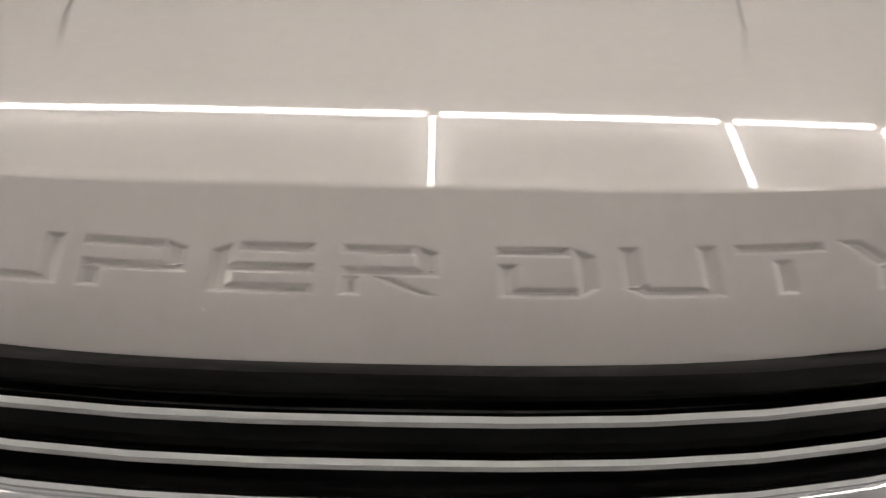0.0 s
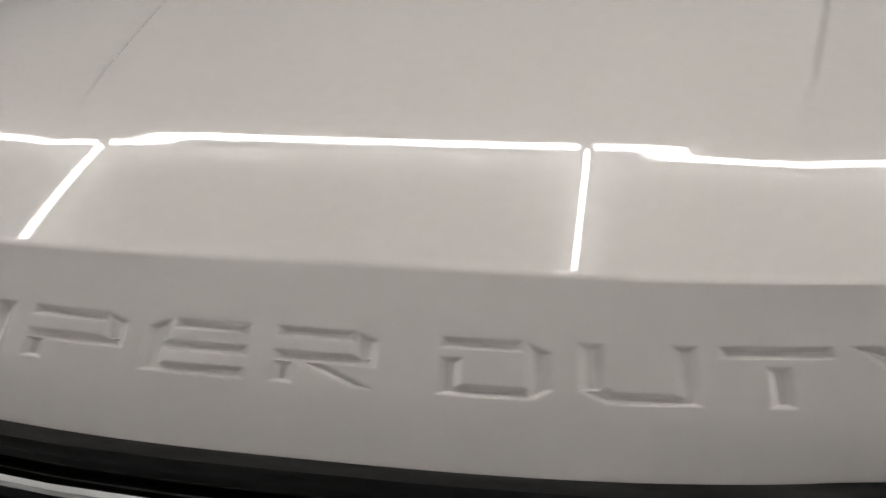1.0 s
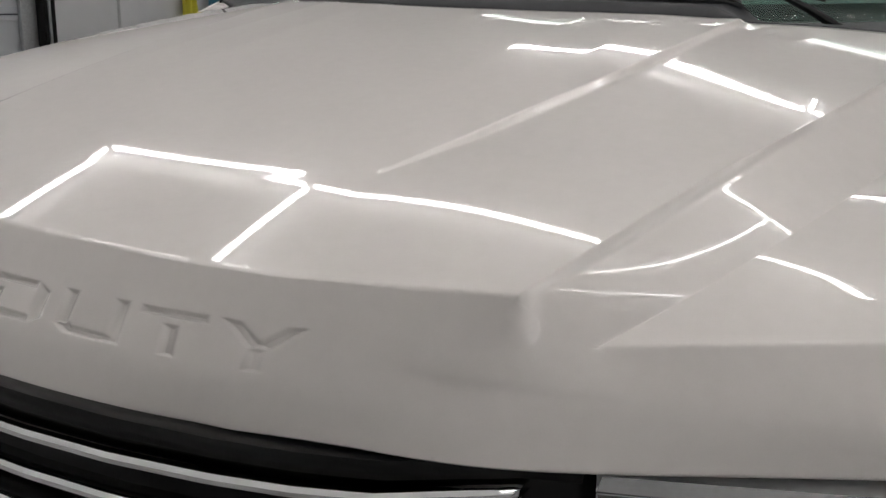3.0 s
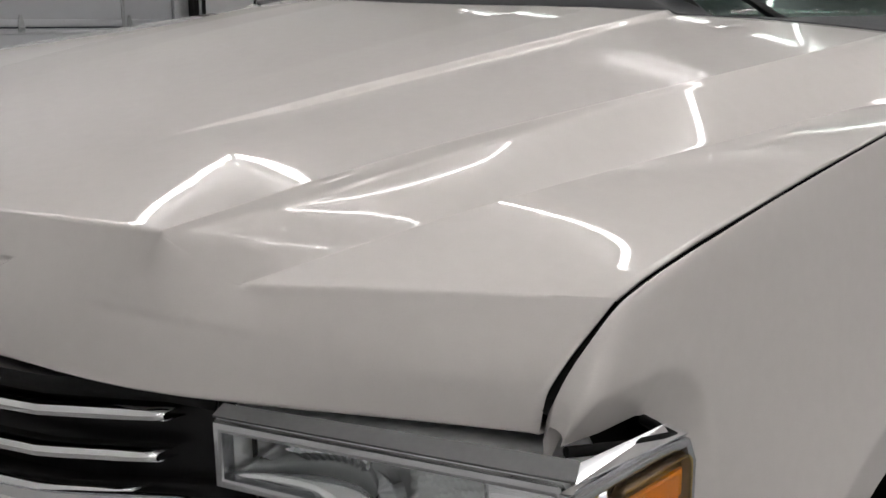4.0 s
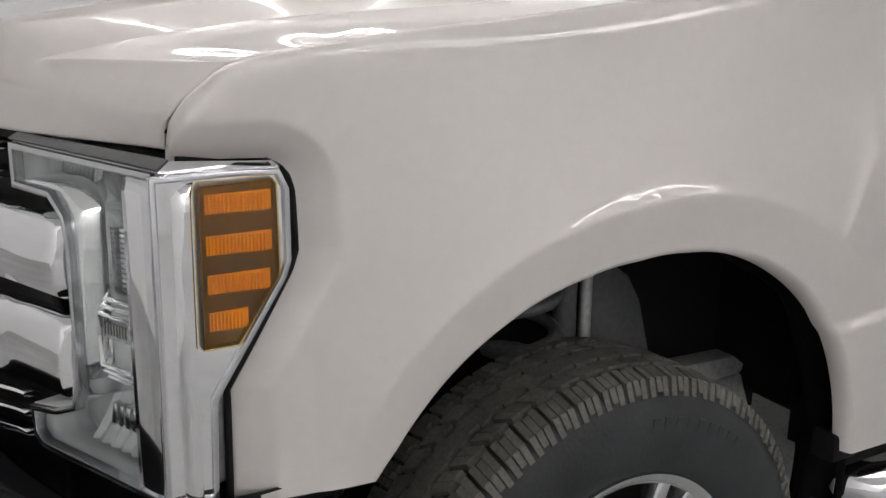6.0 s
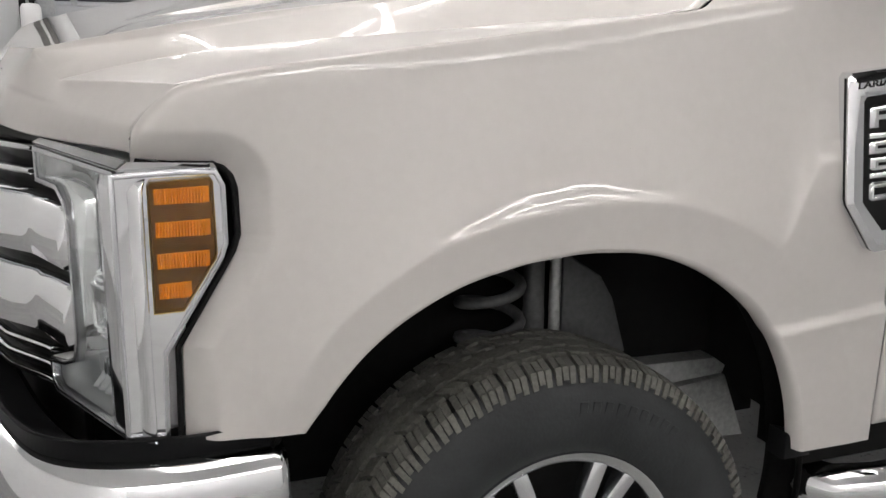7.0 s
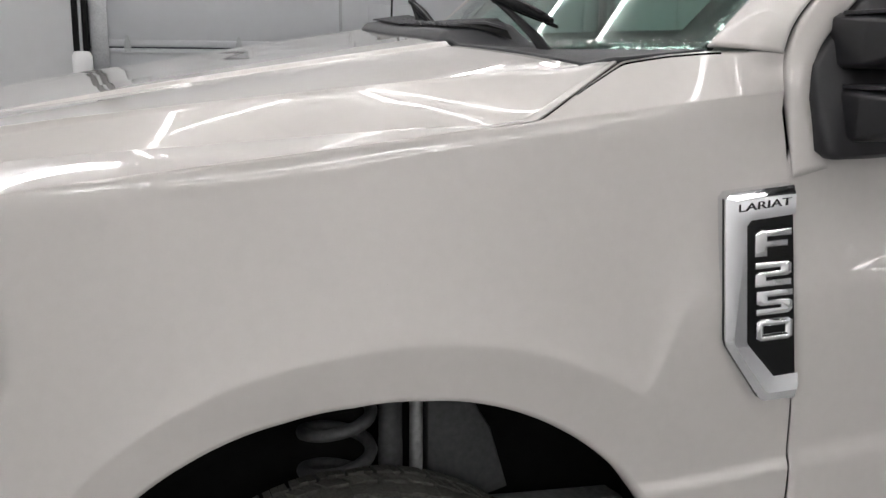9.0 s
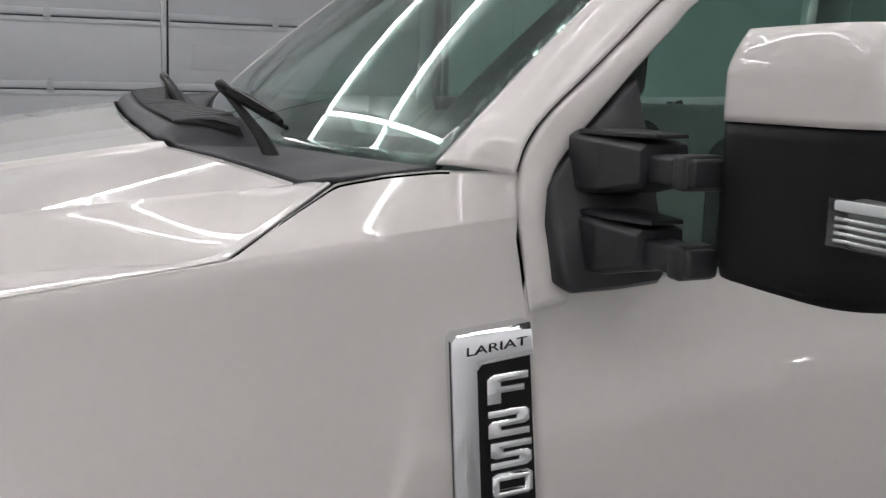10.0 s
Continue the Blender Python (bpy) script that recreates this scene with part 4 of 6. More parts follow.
def build_lamp():
    lamp = link("headlamp", bpy.data.meshes.new("headlamp"), None, truck, "clear C-shaped headlamp with chrome bezel and amber side marker", smooth=False)
    o = Vector((LA.x, LA.y, 0))
    up = Vector((0, 0, 1))
    W = (Vector((LB.x, LB.y, 0)) - o).length
    c_shape = [(0.0, 1.197), (W - 0.01, 1.188), (W, 1.17), (W, 0.80), (W - 0.02, 0.785), (0.02, 0.785), (0.0, 0.80), (-0.003, 0.842), (0.06, 0.852), (0.10, 0.868), (0.113, 0.90), (0.113, 1.08), (0.106, 1.112), (0.082, 1.134), (0.0, 1.138)]
    deep = -0.09
    prism("lamp_body", [(a, b) for a, b in c_shape], o + LN * deep, LU, up, LN, 0.01, LAMPBACK, lamp)
    # side wall of the housing, following the outline
    bm = bmesh.new()
    r0 = [bm.verts.new(o + LU * a + up * b + LN * deep) for a, b in c_shape]
    r1 = [bm.verts.new(o + LU * a + up * b + LN * -0.004) for a, b in c_shape]
    for i in range(len(c_shape)):
        k = (i + 1) % len(c_shape)
        bm.faces.new((r0[i], r0[k], r1[k], r1[i]))
    ob = part("housing", bm, LAMPBACK, lamp, "grey housing wall")
    ob.modifiers.new("thickness", "SOLIDIFY").thickness = 0.002
    ring_prism("bezel", c_shape, 0.010, o, LU, up, LN, 0.004, SATIN, lamp, "bright lens rim", back=0.012)
    # fluted reflectors: fine slanting flutes above, broad fanned flutes below
    n, m = 61, 12
    P = np.zeros((n, m, 3))
    for j in range(n):
        for i in range(m):
            a, b = i / (m - 1), j / (n - 1)
            slant = b * 30 - a * 7
            d = deep + 0.018 + 0.012 * abs(slant % 2 - 1) * 0.35 + 0.03 * a**2
            P[j, i] = o + LU * (0.146 + 0.078 * a) + up * (1.012 + 0.160 * b) + LN * d
    sheet("fluted_reflector", P, LAMPBACK, lamp, "bright reflector with fine slanting flutes", thick=0.002, angle=12)
    P = np.zeros((10, 85, 3))
    for j in range(10):
        for i in range(85):
            a, b = i / 84, j / 9
            d = deep + 0.012 + 0.050 * b**2 * 0.8 + 0.010 * abs((a * 12) % 2 - 1) * (1 - 0.5 * b)
            P[j, i] = o + LU * (0.085 + 0.135 * a + 0.012 * (1 - b)) + up * (0.895 - 0.09 * b) + LN * d
    sheet("fluted_bowl", P, LAMPBACK, lamp, "bright bowl with fanned flutes", thick=0.002, angle=12)
    # inner wedge of the upper arm and its tear-drop cover
    prism("arm_reflector", [(0.012, 1.146), (0.115, 1.146), (0.135, 1.185), (0.012, 1.189)], o + LN * -0.05, LU, up, LN, 0.006, REFLECTOR, lamp, bevel=0.002)
    for k in range(9):
        a = 0.045 + 0.009 * k
        prism("flute", [(a, 1.150), (a + 0.003, 1.150), (a + 0.013, 1.184), (a + 0.010, 1.184)], o + LN * -0.044, LU, up, LN, 0.004, SATIN, lamp)
    # sloping chrome wall that follows the inside of the C
    rim_path = [(0.010, 1.146), (0.040, 1.147), (0.075, 1.144), (0.098, 1.134), (0.114, 1.114), (0.121, 1.085), (0.121, 1.02), (0.121, 0.905)]
    deep_path = [(0.030, 1.158), (0.060, 1.164), (0.100, 1.166), (0.128, 1.156), (0.144, 1.130), (0.148, 1.095), (0.148, 1.02), (0.146, 0.905)]
    P = np.zeros((4, 30, 3))
    ra = hermite(np.arange(8), np.array(rim_path), np.linspace(0, 7, 30))
    rb = hermite(np.arange(8), np.array(deep_path), np.linspace(0, 7, 30))
    for j, (w, d) in enumerate(((0.0, -0.006), (0.3, -0.012), (0.75, -0.035), (1.0, -0.062))):
        for i in range(30):
            a, b = ra[i] * (1 - w) + rb[i] * w
            P[j, i] = o + LU * float(a) + up * float(b) + LN * d
    sheet("chrome_wall", P, REFLECTOR, lamp, "bright chrome inner wall", thick=0.002, angle=50)
    # ribbed light column
    for k in range(30):
        z = 0.905 + 0.0065 * k
        prism("light_rib", [(0.150, z), (0.172, z), (0.172, z + 0.004), (0.150, z + 0.004)], o + LN * -0.07, LU, up, LN, 0.02, REFLECTOR, lamp)
    # boxed projector
    prism("projector_box", [(0.118, 0.905), (0.220, 0.905), (0.224, 0.918), (0.224, 0.998), (0.220, 1.010), (0.118, 1.010)], o + LN * -0.06, LU, up, LN, 0.02, LAMPBACK, lamp, bevel=0.004)
    for k, w in enumerate((0.0, 0.009, 0.018)):
        ring_prism("projector_rim", [(0.116 + w, 0.903 + w), (0.218 - w, 0.903 + w), (0.223 - w, 0.912 + w), (0.223 - w, 1.004 - w), (0.218 - w, 1.012 - w), (0.116 + w, 1.012 - w)], 0.0055, o + LN * (-0.034 + 0.004 * k), LU, up, LN, 0.006, REFLECTOR, lamp, "bright stepped rim")
    for k in range(11):
        a = 0.150 + 0.006 * k
        prism("projector_fin", [(a, 0.965), (a + 0.003, 0.965), (a + 0.003, 0.985), (a, 0.985)], o + LN * -0.031, LU, up, LN, 0.012, REFLECTOR, lamp)
    P = np.zeros((24, 14, 3))
    for j, z in enumerate(np.linspace(0.795, 1.180, 24)):
        lean = 0.012 * float(step(1.12, 1.18, z))
        for i, w in enumerate(np.linspace(0, 1, 14)):
            a = 0.222 + (W - 0.004 - 0.222) * w
            d = -0.008 - 0.055 * (1 - w) ** 3 - 0.010 * w**4 - lean - 0.004 * math.sin((z - 0.8) * 8)
            P[j, i] = o + LU * (a - 0.02 * float(step(1.13, 1.18, z)) * (1 - w)) + up * z + LN * d
    sheet("chrome_post", P, WAVY, lamp, "smooth curved chrome corner post", thick=0.002, angle=60)
    for k in range(6):
        prism("lower_fin", [(0.135 + 0.014 * k, 0.842), (0.146 + 0.014 * k, 0.842), (0.150 + 0.014 * k, 0.872), (0.141 + 0.014 * k, 0.872)], o + LN * -0.04, LU, up, LN, 0.01, REFLECTOR, lamp, bevel=0.002)
    # clear cover over the front face
    prism("lens", [(a, b) for a, b in c_shape], o + LN * -0.002, LU, up, LN, 0.003, CLEAR, lamp, "clear polycarbonate lens")
    # side face: chrome surround and amber marker
    so = Vector((0.971, 0.208, -0.005))
    side_out = [(0.004, 0.80), (0.066, 0.796), (0.069, 0.925), (0.154, 1.064), (0.161, 1.085), (0.160, 1.170), (0.149, 1.193), (0.10, 1.194), (0.004, 1.190)]
    prism("side_panel", side_out, so + SN * -0.012, SU, up, SN, 0.008, WAVY, lamp, "chrome side surround")
    ring_prism("side_rim", side_out, 0.008, so, SU, up, SN, 0.003, SATIN, lamp, "bright lens rim", back=0.01)
    am = [(0.053, 0.990), (0.095, 0.992), (0.143, 1.066), (0.145, 1.074), (0.143, 1.178), (0.138, 1.184), (0.058, 1.180), (0.053, 1.174)]
    amber = prism("amber_marker", am, so + SN * -0.0035, SU, up, SN, 0.0045, RED_BRONZE, lamp, "amber side marker lamp with four ribbed bars", bevel=0.001)
    for z0, right in ((1.146, 0.137), (1.099, 0.137), (1.054, 0.134), (1.010, 0.107)):
        bar_ob = prism("marker_bar", [(0.062, z0), (right, z0 + 0.002), (right, z0 + 0.025), (0.062, z0 + 0.022)], so + SN * 0.001, SU, up, SN, 0.003, AMBER_RIB, lamp, "amber ribbed reflector bar", bevel=0.001)
        bm = bmesh.new()
        count = int((right - 0.066) / 0.0042)
        for k in range(count):
            a0 = 0.064 + 0.0042 * k
            q = [so + SU * (a0 + da) + up * (z0 + dz) + SN * dn for da, dz, dn in ((0, 0.0015, 0.0041), (0.0015, 0.0015, 0.0062), (0.003, 0.0015, 0.0041), (0.003, 0.0215, 0.0041), (0.0015, 0.0215, 0.0062), (0, 0.0215, 0.0041))]
            v = [bm.verts.new(p) for p in q]
            for f in ((v[0], v[1], v[4], v[5]), (v[1], v[2], v[3], v[4]), (v[0], v[2], v[1]), (v[5], v[4], v[3])):
                bm.faces.new(f)
        part("fine_ribs", bm, AMBER_RIB, bar_ob, smooth=False)
    ring_prism("marker_rim", am, 0.0035, so + SN * 0.001, SU, up, SN, 0.007, RED_BRONZE, lamp, "amber rim")
    prism("marker_cover", am, so + SN * 0.0075, SU, up, SN, 0.002, AMBER_PANE, lamp, "clear amber cover")
    # top return of the lens, bright over the side face
    corner = o + LU * W + up * 1.190
    for name, pts, mat, label in (
            ("lamp_top", [o + up * 1.199, corner, corner + Vector((-0.006, 0.014, 0.010)), o + Vector((0.0, 0.012, 1.206))], LAMPHOUSING, "grey upper edge of the lens"),
            ("side_top", [corner, so + SU * 0.149 + up * 1.196, so + SU * 0.145 + up * 1.200 - SN * 0.018, corner + Vector((-0.006, 0.014, 0.010))], CHROME, "chrome upper edge")):
        bm = bmesh.new()
        bm.faces.new([bm.verts.new(p) for p in pts])
        ob = part(name, bm, mat, lamp, label, smooth=False)
        ob.modifiers.new("thickness", "SOLIDIFY").thickness = 0.003
    # rounded chrome post wrapping the corner between the two faces
    n0, n1 = o + LU * 0.236 + LN * 0.001, so + SU * 0.047 + SN * 0.004
    mid = o + LU * W + (LN + SN) * 0.004
    P = np.zeros((30, 16, 3))
    for j, z in enumerate(np.linspace(0.792, 1.190, 30)):
        tuck = 0.016 * float(step(1.165, 1.190, z))
        for i, w in enumerate(np.linspace(0, 1, 16)):
            p = n0 * (1 - w) ** 2 + mid * (2 * w * (1 - w)) + n1 * w**2 - (LN + SN) * (0.5 * tuck)
            P[j, i] = p + up * z
    sheet("corner_post", P, WAVY, lamp, "rounded chrome corner post", thick=0.002, angle=60)
    # black seal round the rear edge
    zs = np.linspace(0.775, 1.191, 40)
    pts = [(float(fender_side(lamp_back(z), z)) + 0.006, float(lamp_back(z)) - 0.007, z) for z in zs]
    ys = np.linspace(0.345, 0.25, 10)
    pts += [(float(np.interp(y, [0.24, 0.35], [0.935, 0.978])), y, float(lamp_top(y)) - 0.005) for y in ys]
    tube("lamp_seal", pts, 0.0048, SEAL_AND_GAP, lamp, sides=8)
    return lamp


headlamp = build_lamp()

# ---- wheel ----
def build_wheel(side):
    cx = 0.862 * side
    wheel = link("wheel", bpy.data.meshes.new("wheel"), None, truck, "all-terrain tyre on a machined alloy rim", smooth=False)
    R = WHEEL_R
    prof = [(-0.105, 0.245), (-0.125, 0.27), (-0.137, 0.31), (-0.134, 0.35), (-0.118, 0.385), (-0.104, R - 0.018), (-0.08, R - 0.0145), (0.08, R - 0.0145), (0.104, R - 0.018), (0.118, 0.385), (0.134, 0.35), (0.137, 0.31), (0.128, 0.275), (0.118, 0.255), (0.108, 0.240)]
    tyre = revolve("tyre", [(h * side, r) for h, r in prof], (cx, WHEEL_Y, WHEEL_Z), RUBBER, wheel, "black worn tyre", steps=96)
    # tread: solid zigzag centre rib, cut blocks beside it, bladed shoulder lugs that wrap onto the side wall; one joined mesh
    rnd = random.Random(4)
    bm = bmesh.new()
    N = 54

    def lug(corners, bottom, top):
        """Block between four (width, angle) corners, standing from bottom to top radius."""
        vs = []
        for rr in (bottom, top):
            for h, q in corners:
                r = rr - 0.007 * (abs(h) / 0.108) ** 4
                vs.append(bm.verts.new((cx + h * side, WHEEL_Y + r * math.cos(q), WHEEL_Z + r * math.sin(q))))
        a, b = vs[:4], vs[4:]
        bm.faces.new(b)
        for m in range(4):
            bm.faces.new((a[m], a[(m + 1) % 4], b[(m + 1) % 4], b[m]))

    pitch = 2 * math.pi / N
    for k in range(N):
        base = k * pitch
        top = R + rnd.uniform(-0.0005, 0.0005)
        # centre rib in two halves of a pitch, shifted against each other
        for half, dx in ((0, 0.0035), (1, -0.0035)):
            q0, q1 = base + half * pitch / 2, base + (half + 0.985) * pitch / 2
            lug(((-0.019 + dx, q0), (0.019 + dx, q0), (0.019 + dx, q1), (-0.019 + dx, q1)), R - 0.015, top)
        # slanting blocks with one fine cut each
        for s0, lo, hi, skew in ((1, 0.030, 0.058, -0.045), (-1, 0.030, 0.058, 0.045)):
            shift = 0.35 * pitch if s0 > 0 else 0.0
            for c0, c1 in ((0.0, 0.40), (0.425, 0.78)):
                q0, q1 = base + shift + c0 * pitch, base + shift + c1 * pitch
                lug(((s0 * lo, q0), (s0 * hi, q0 + skew), (s0 * hi, q1 + skew), (s0 * lo, q1)), R - 0.015, top - rnd.uniform(0, 0.0006))
        # shoulder lugs of three blades
        for s0 in (1, -1):
            for m in range(3):
                q0 = base + (0.04 + 0.295 * m) * pitch
                q1 = q0 + 0.262 * pitch
                inner = 0.069 + (0.005 if m == 1 else 0.0)
                lug(((s0 * inner, q0), (s0 * 0.108, q0 + 0.012), (s0 * 0.108, q1 + 0.012), (s0 * inner, q1)), R - 0.016, top - 0.001)
        # their flanks on the outer side wall
        for m in range(3):
            q0 = base + (0.04 + 0.295 * m) * pitch + 0.012
            q1 = q0 + 0.235 * pitch
            deep = 0.384 if m == 1 else 0.376
            vs = []
            for d in (-0.004, 0.0035):
                for (h, r), q in (((0.1075, R - 0.0095), q0), ((0.1215, deep), q0 + 0.010), ((0.1215, deep), q1 + 0.010), ((0.1075, R - 0.0095), q1)):
                    vs.append(bm.verts.new((cx + (h + d * 0.9) * side, WHEEL_Y + (r + d * 0.4) * math.cos(q), WHEEL_Z + (r + d * 0.4) * math.sin(q))))
            a, b = vs[:4], vs[4:]
            bm.faces.new(b)
            for n in range(4):
                bm.faces.new((a[n], a[(n + 1) % 4], b[(n + 1) % 4], b[n]))
    tread = part("tread", bm, TREAD, tyre, "worn black tread blocks", smooth=False)
    tagged(tread, kind="stuff")
    # raised marks on the side wall
    mark = bmesh.new()
    bm_box(mark, (-0.002, 0.318, -0.008), (0.003, 0.346, 0.008), 0.001, 1)
    mark_mesh = bpy.data.meshes.new("raised_mark")
    mark.to_mesh(mark_mesh)
    mark.free()
    mark_mesh.materials.append(RUBBER)
    for q0, n in ((0.9, 9), (2.5, 6), (4.2, 8)):
        for k in range(n):
            ob = link("raised_mark", mark_mesh, None, tyre, smooth=False)
            base = Matrix.Translation((LEAN_X * side, 0, LEAN_Z)) @ Matrix.Rotation(-LEAN * side, 4, "Y") @ Matrix.Translation((-LEAN_X * side, 0, -LEAN_Z))
            ob.matrix_basis = base @ Matrix.Translation((cx + 0.1335 * side, WHEEL_Y, WHEEL_Z)) @ Matrix.Rotation(q0 + k * 0.075, 4, "X")
    revolve("rim", [(h * side, r) for h, r in ((0.02, 0.20), (0.06, 0.222), (0.100, 0.232), (0.112, 0.246), (0.117, 0.244), (0.114, 0.232), (0.106, 0.224))], (cx, WHEEL_Y, WHEEL_Z), ALLOY, wheel, "machined alloy rim", steps=72)
    revolve("brake", [(h * side, r) for h, r in ((0.0, 0.21), (0.0, 0.02))], (cx, WHEEL_Y, WHEEL_Z), DARK, wheel, steps=48)
    for k in range(6):
        for d in (-0.16, 0.16):
            q = k * math.pi / 3 + d
            m = Matrix.Translation((cx, WHEEL_Y, WHEEL_Z)) @ Matrix.Rotation(q, 4, "X")
            bm = bmesh.new()
            x0, x1 = sorted((0.075 * side, 0.108 * side))
            bm_box(bm, (x0, 0.055, -0.016), (x1, 0.228, 0.016), 0.006, 2, m)
            part("spoke", bm, ALLOY, wheel)
    revolve("hub_cap", [(h * side, r) for h, r in ((0.06, 0.085), (0.105, 0.082), (0.122, 0.070), (0.128, 0.0))], (cx, WHEEL_Y, WHEEL_Z), ALLOY, wheel, steps=40)
    return wheel


wheel = build_wheel(1)
wheel_far = build_wheel(-1)

# ---- wheel house ----
for s in (1, -1):
    q = np.linspace(math.radians(-18), math.radians(198), 60)
    P = np.zeros((60, 10, 3))
    for j, a in enumerate(q):
        r = float(arch_r(a)) + 0.03
        for i, x in enumerate(np.linspace(0.985, float(np.interp(math.degrees(a), [38, 58], [0.86, 0.60])), 10)):
            rr = r + 0.02 * math.sin(i * 0.9) * (i > 1)
            P[j, i] = (s * x, ARC_Y + rr * math.cos(a), max(ARC_Z + rr * math.sin(a), 0.35))
    sheet("wheel_liner", P, LINER, truck, "black felt wheel-house liner", thick=0.004)
    box("inner_panel", (min(s * 0.58, s * 0.60), 0.40, 0.5), (max(s * 0.58, s * 0.60), 1.64, 1.22), DARK, truck)
    coil = [(s * 0.70 + 0.060 * math.cos(a), 0.905 + 0.060 * math.sin(a), 0.60 + 0.40 * a / (2 * math.pi * 5.6)) for a in np.linspace(0, 2 * math.pi * 5.6, 150)]
    tube("coil_spring", coil, 0.0115, IRON, truck, "dark coil spring", sides=8)
    revolve("damper", [(0.45, 0.022), (0.84, 0.022), (0.845, 0.021), (1.0, 0.021)], (s * 0.70, 1.0, 0), IRON, truck, "dark damper tube", steps=20, axis="z")
    revolve("brake_hose", [(0.55, 0.012), (1.0, 0.012)], (s * 0.70, 1.047, 0), STEEL, truck, "grey tube beside the damper", steps=14, axis="z")
    for name, pts, x, deep, mat, label in (
            ("spring_tower", [(1.07, 0.95), (1.16, 0.89), (1.19, 0.84), (1.225, 0.722), (1.15, 0.70), (1.07, 0.74)], 0.66, 0.03, IRON, "dark pressed tower panel"),
            ("body_mount", [(1.19, 0.70), (1.43, 0.695), (1.462, 0.672), (1.455, 0.655), (1.29, 0.645)], 0.67, 0.05, STEEL, "grey bracket on the frame"),
            ("lower_arm", [(1.295, 0.625), (1.48, 0.640), (1.54, 0.49), (1.38, 0.50), (1.33, 0.58)], 0.66, 0.04, STEEL, "grey stamped arm")):
        prism(name, pts, Vector((s * x, 0, 0)), Vector((0, 1, 0)), Vector((0, 0, 1)), Vector((s, 0, 0)), deep, mat, truck, label, bevel=0.006)
    box("frame_rail", (min(s * 0.44, s * 0.56), 0.3, 0.50), (max(s * 0.44, s * 0.56), 3.0, 0.68), IRON, truck, bevel=0.012)
    prism("mud_flap", [(1.392, 0.585), (1.455, 0.585), (1.452, 0.615), (1.418, 0.632), (1.392, 0.64)], Vector((s * 0.95, 0, 0)), Vector((0, 1, 0)), Vector((0, 0, 1)), Vector((s, 0, 0)), 0.05, PLASTIC, truck, "black plastic flap", bevel=0.006)
    tube("step_bar", [(s * 0.93, 1.50, 0.50), (s * 1.0, 1.52, 0.51), (s * 1.03, 1.60, 0.515), (s * 1.03, 3.3, 0.515)], 0.045, CHROME, truck, "chrome tubular side step", sides=18)

# ---- door and cab ----
def body_strip(name, ys, z_of, mat, side, label, nz=30):
    ys = np.asarray(ys, float)
    P = np.zeros((len(ys), nz, 3))
    for j, y in enumerate(ys):
        z0, z1 = z_of(y)
        z = np.linspace(z0, z1, nz)
        x = fender_side(np.full(nz, y), z)
        P[j, :, 0], P[j, :, 1], P[j, :, 2] = x * side, y, z
    return sheet(name, P, mat, truck, label, thick=0.004, angle=40, flip=side > 0)


def door_front(z):
    return float(np.interp(z, [0.60, 0.87, 1.02, 1.32, 1.43, 1.52], [1.576, 1.586, 1.586, 1.574, 1.560, 1.572]))


doors = []
for s in (1, -1):
    nz = 60
    zs = np.linspace(0.64, 1.50, nz)
    us = np.linspace(0, 1, 60)
    P = np.zeros((nz, 60, 3))
    for j, z in enumerate(zs):
        y0 = door_front(z) + 0.003
        yy = y0 + (2.72 - y0) * us
        zz = 0.64 + (z - 0.64) * (1.372 + 0.128 * step(2.05, 2.20, yy) - 0.64) / 0.86
        x = fender_side(yy, zz)
        P[j, :, 0], P[j, :, 1], P[j, :, 2] = x * s, yy, zz
    d = sheet("front_door", P, PAINT, truck, "painted front door with chrome engine badge", thick=0.004, angle=40, flip=s < 0)
    doors.append(d)
door = doors[0]
# black boxes put the shade of the door gap into colour; then the sills
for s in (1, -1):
    box("door_jamb", (min(s * 0.90, s * 0.978), 1.52, 0.62), (max(s * 0.90, s * 0.978), 1.66, 1.16), SEAL_AND_GAP, truck, bevel=0.002)
    box("door_jamb", (min(s * 0.84, s * 0.915), 1.565, 1.36), (max(s * 0.84, s * 0.915), 1.63, 1.52), SEAL_AND_GAP, truck, bevel=0.002)
    box("door_jamb", (min(s * 0.88, s * 0.948), 1.52, 1.16), (max(s * 0.88, s * 0.948), 1.64, 1.36), SEAL_AND_GAP, truck, bevel=0.002)
    box("rocker", (min(s * 0.85, s * 0.985), 1.45, 0.56), (max(s * 0.85, s * 0.985), 3.2, 0.66), DARK, truck)
    box("cab_side", (min(s * 0.86, s * 0.93), 1.62, 0.60), (max(s * 0.86, s * 0.93), 2.8, 1.355), SEAT, truck)

# windscreen plane: base and top lines, bowed in plan


def screen_point(x, u):
    a = abs(x)
    e = (a / 0.86) ** 2
    yb, zb, yt, zt = 1.32 + 0.142 * e, 1.520, 1.93 + 0.090 * e, 1.985 - 0.020 * e
    k = 1 - 0.13 * u
    return Vector((x * k, yb + (yt - yb) * u, zb + (zt - zb) * u + 0.022 * math.sin(math.pi * u)))


P = np.zeros((26, 60, 3))
for j, u in enumerate(np.linspace(0, 1, 26)):
    for i, x in enumerate(np.linspace(-0.875, 0.875, 60)):
        P[j, i] = screen_point(x, u)
screen = sheet("windscreen", P, WSGLASS, truck, "green-tinted windscreen glass", angle=40)
screen.modifiers.new("thickness", "SOLIDIFY").thickness = 0.005
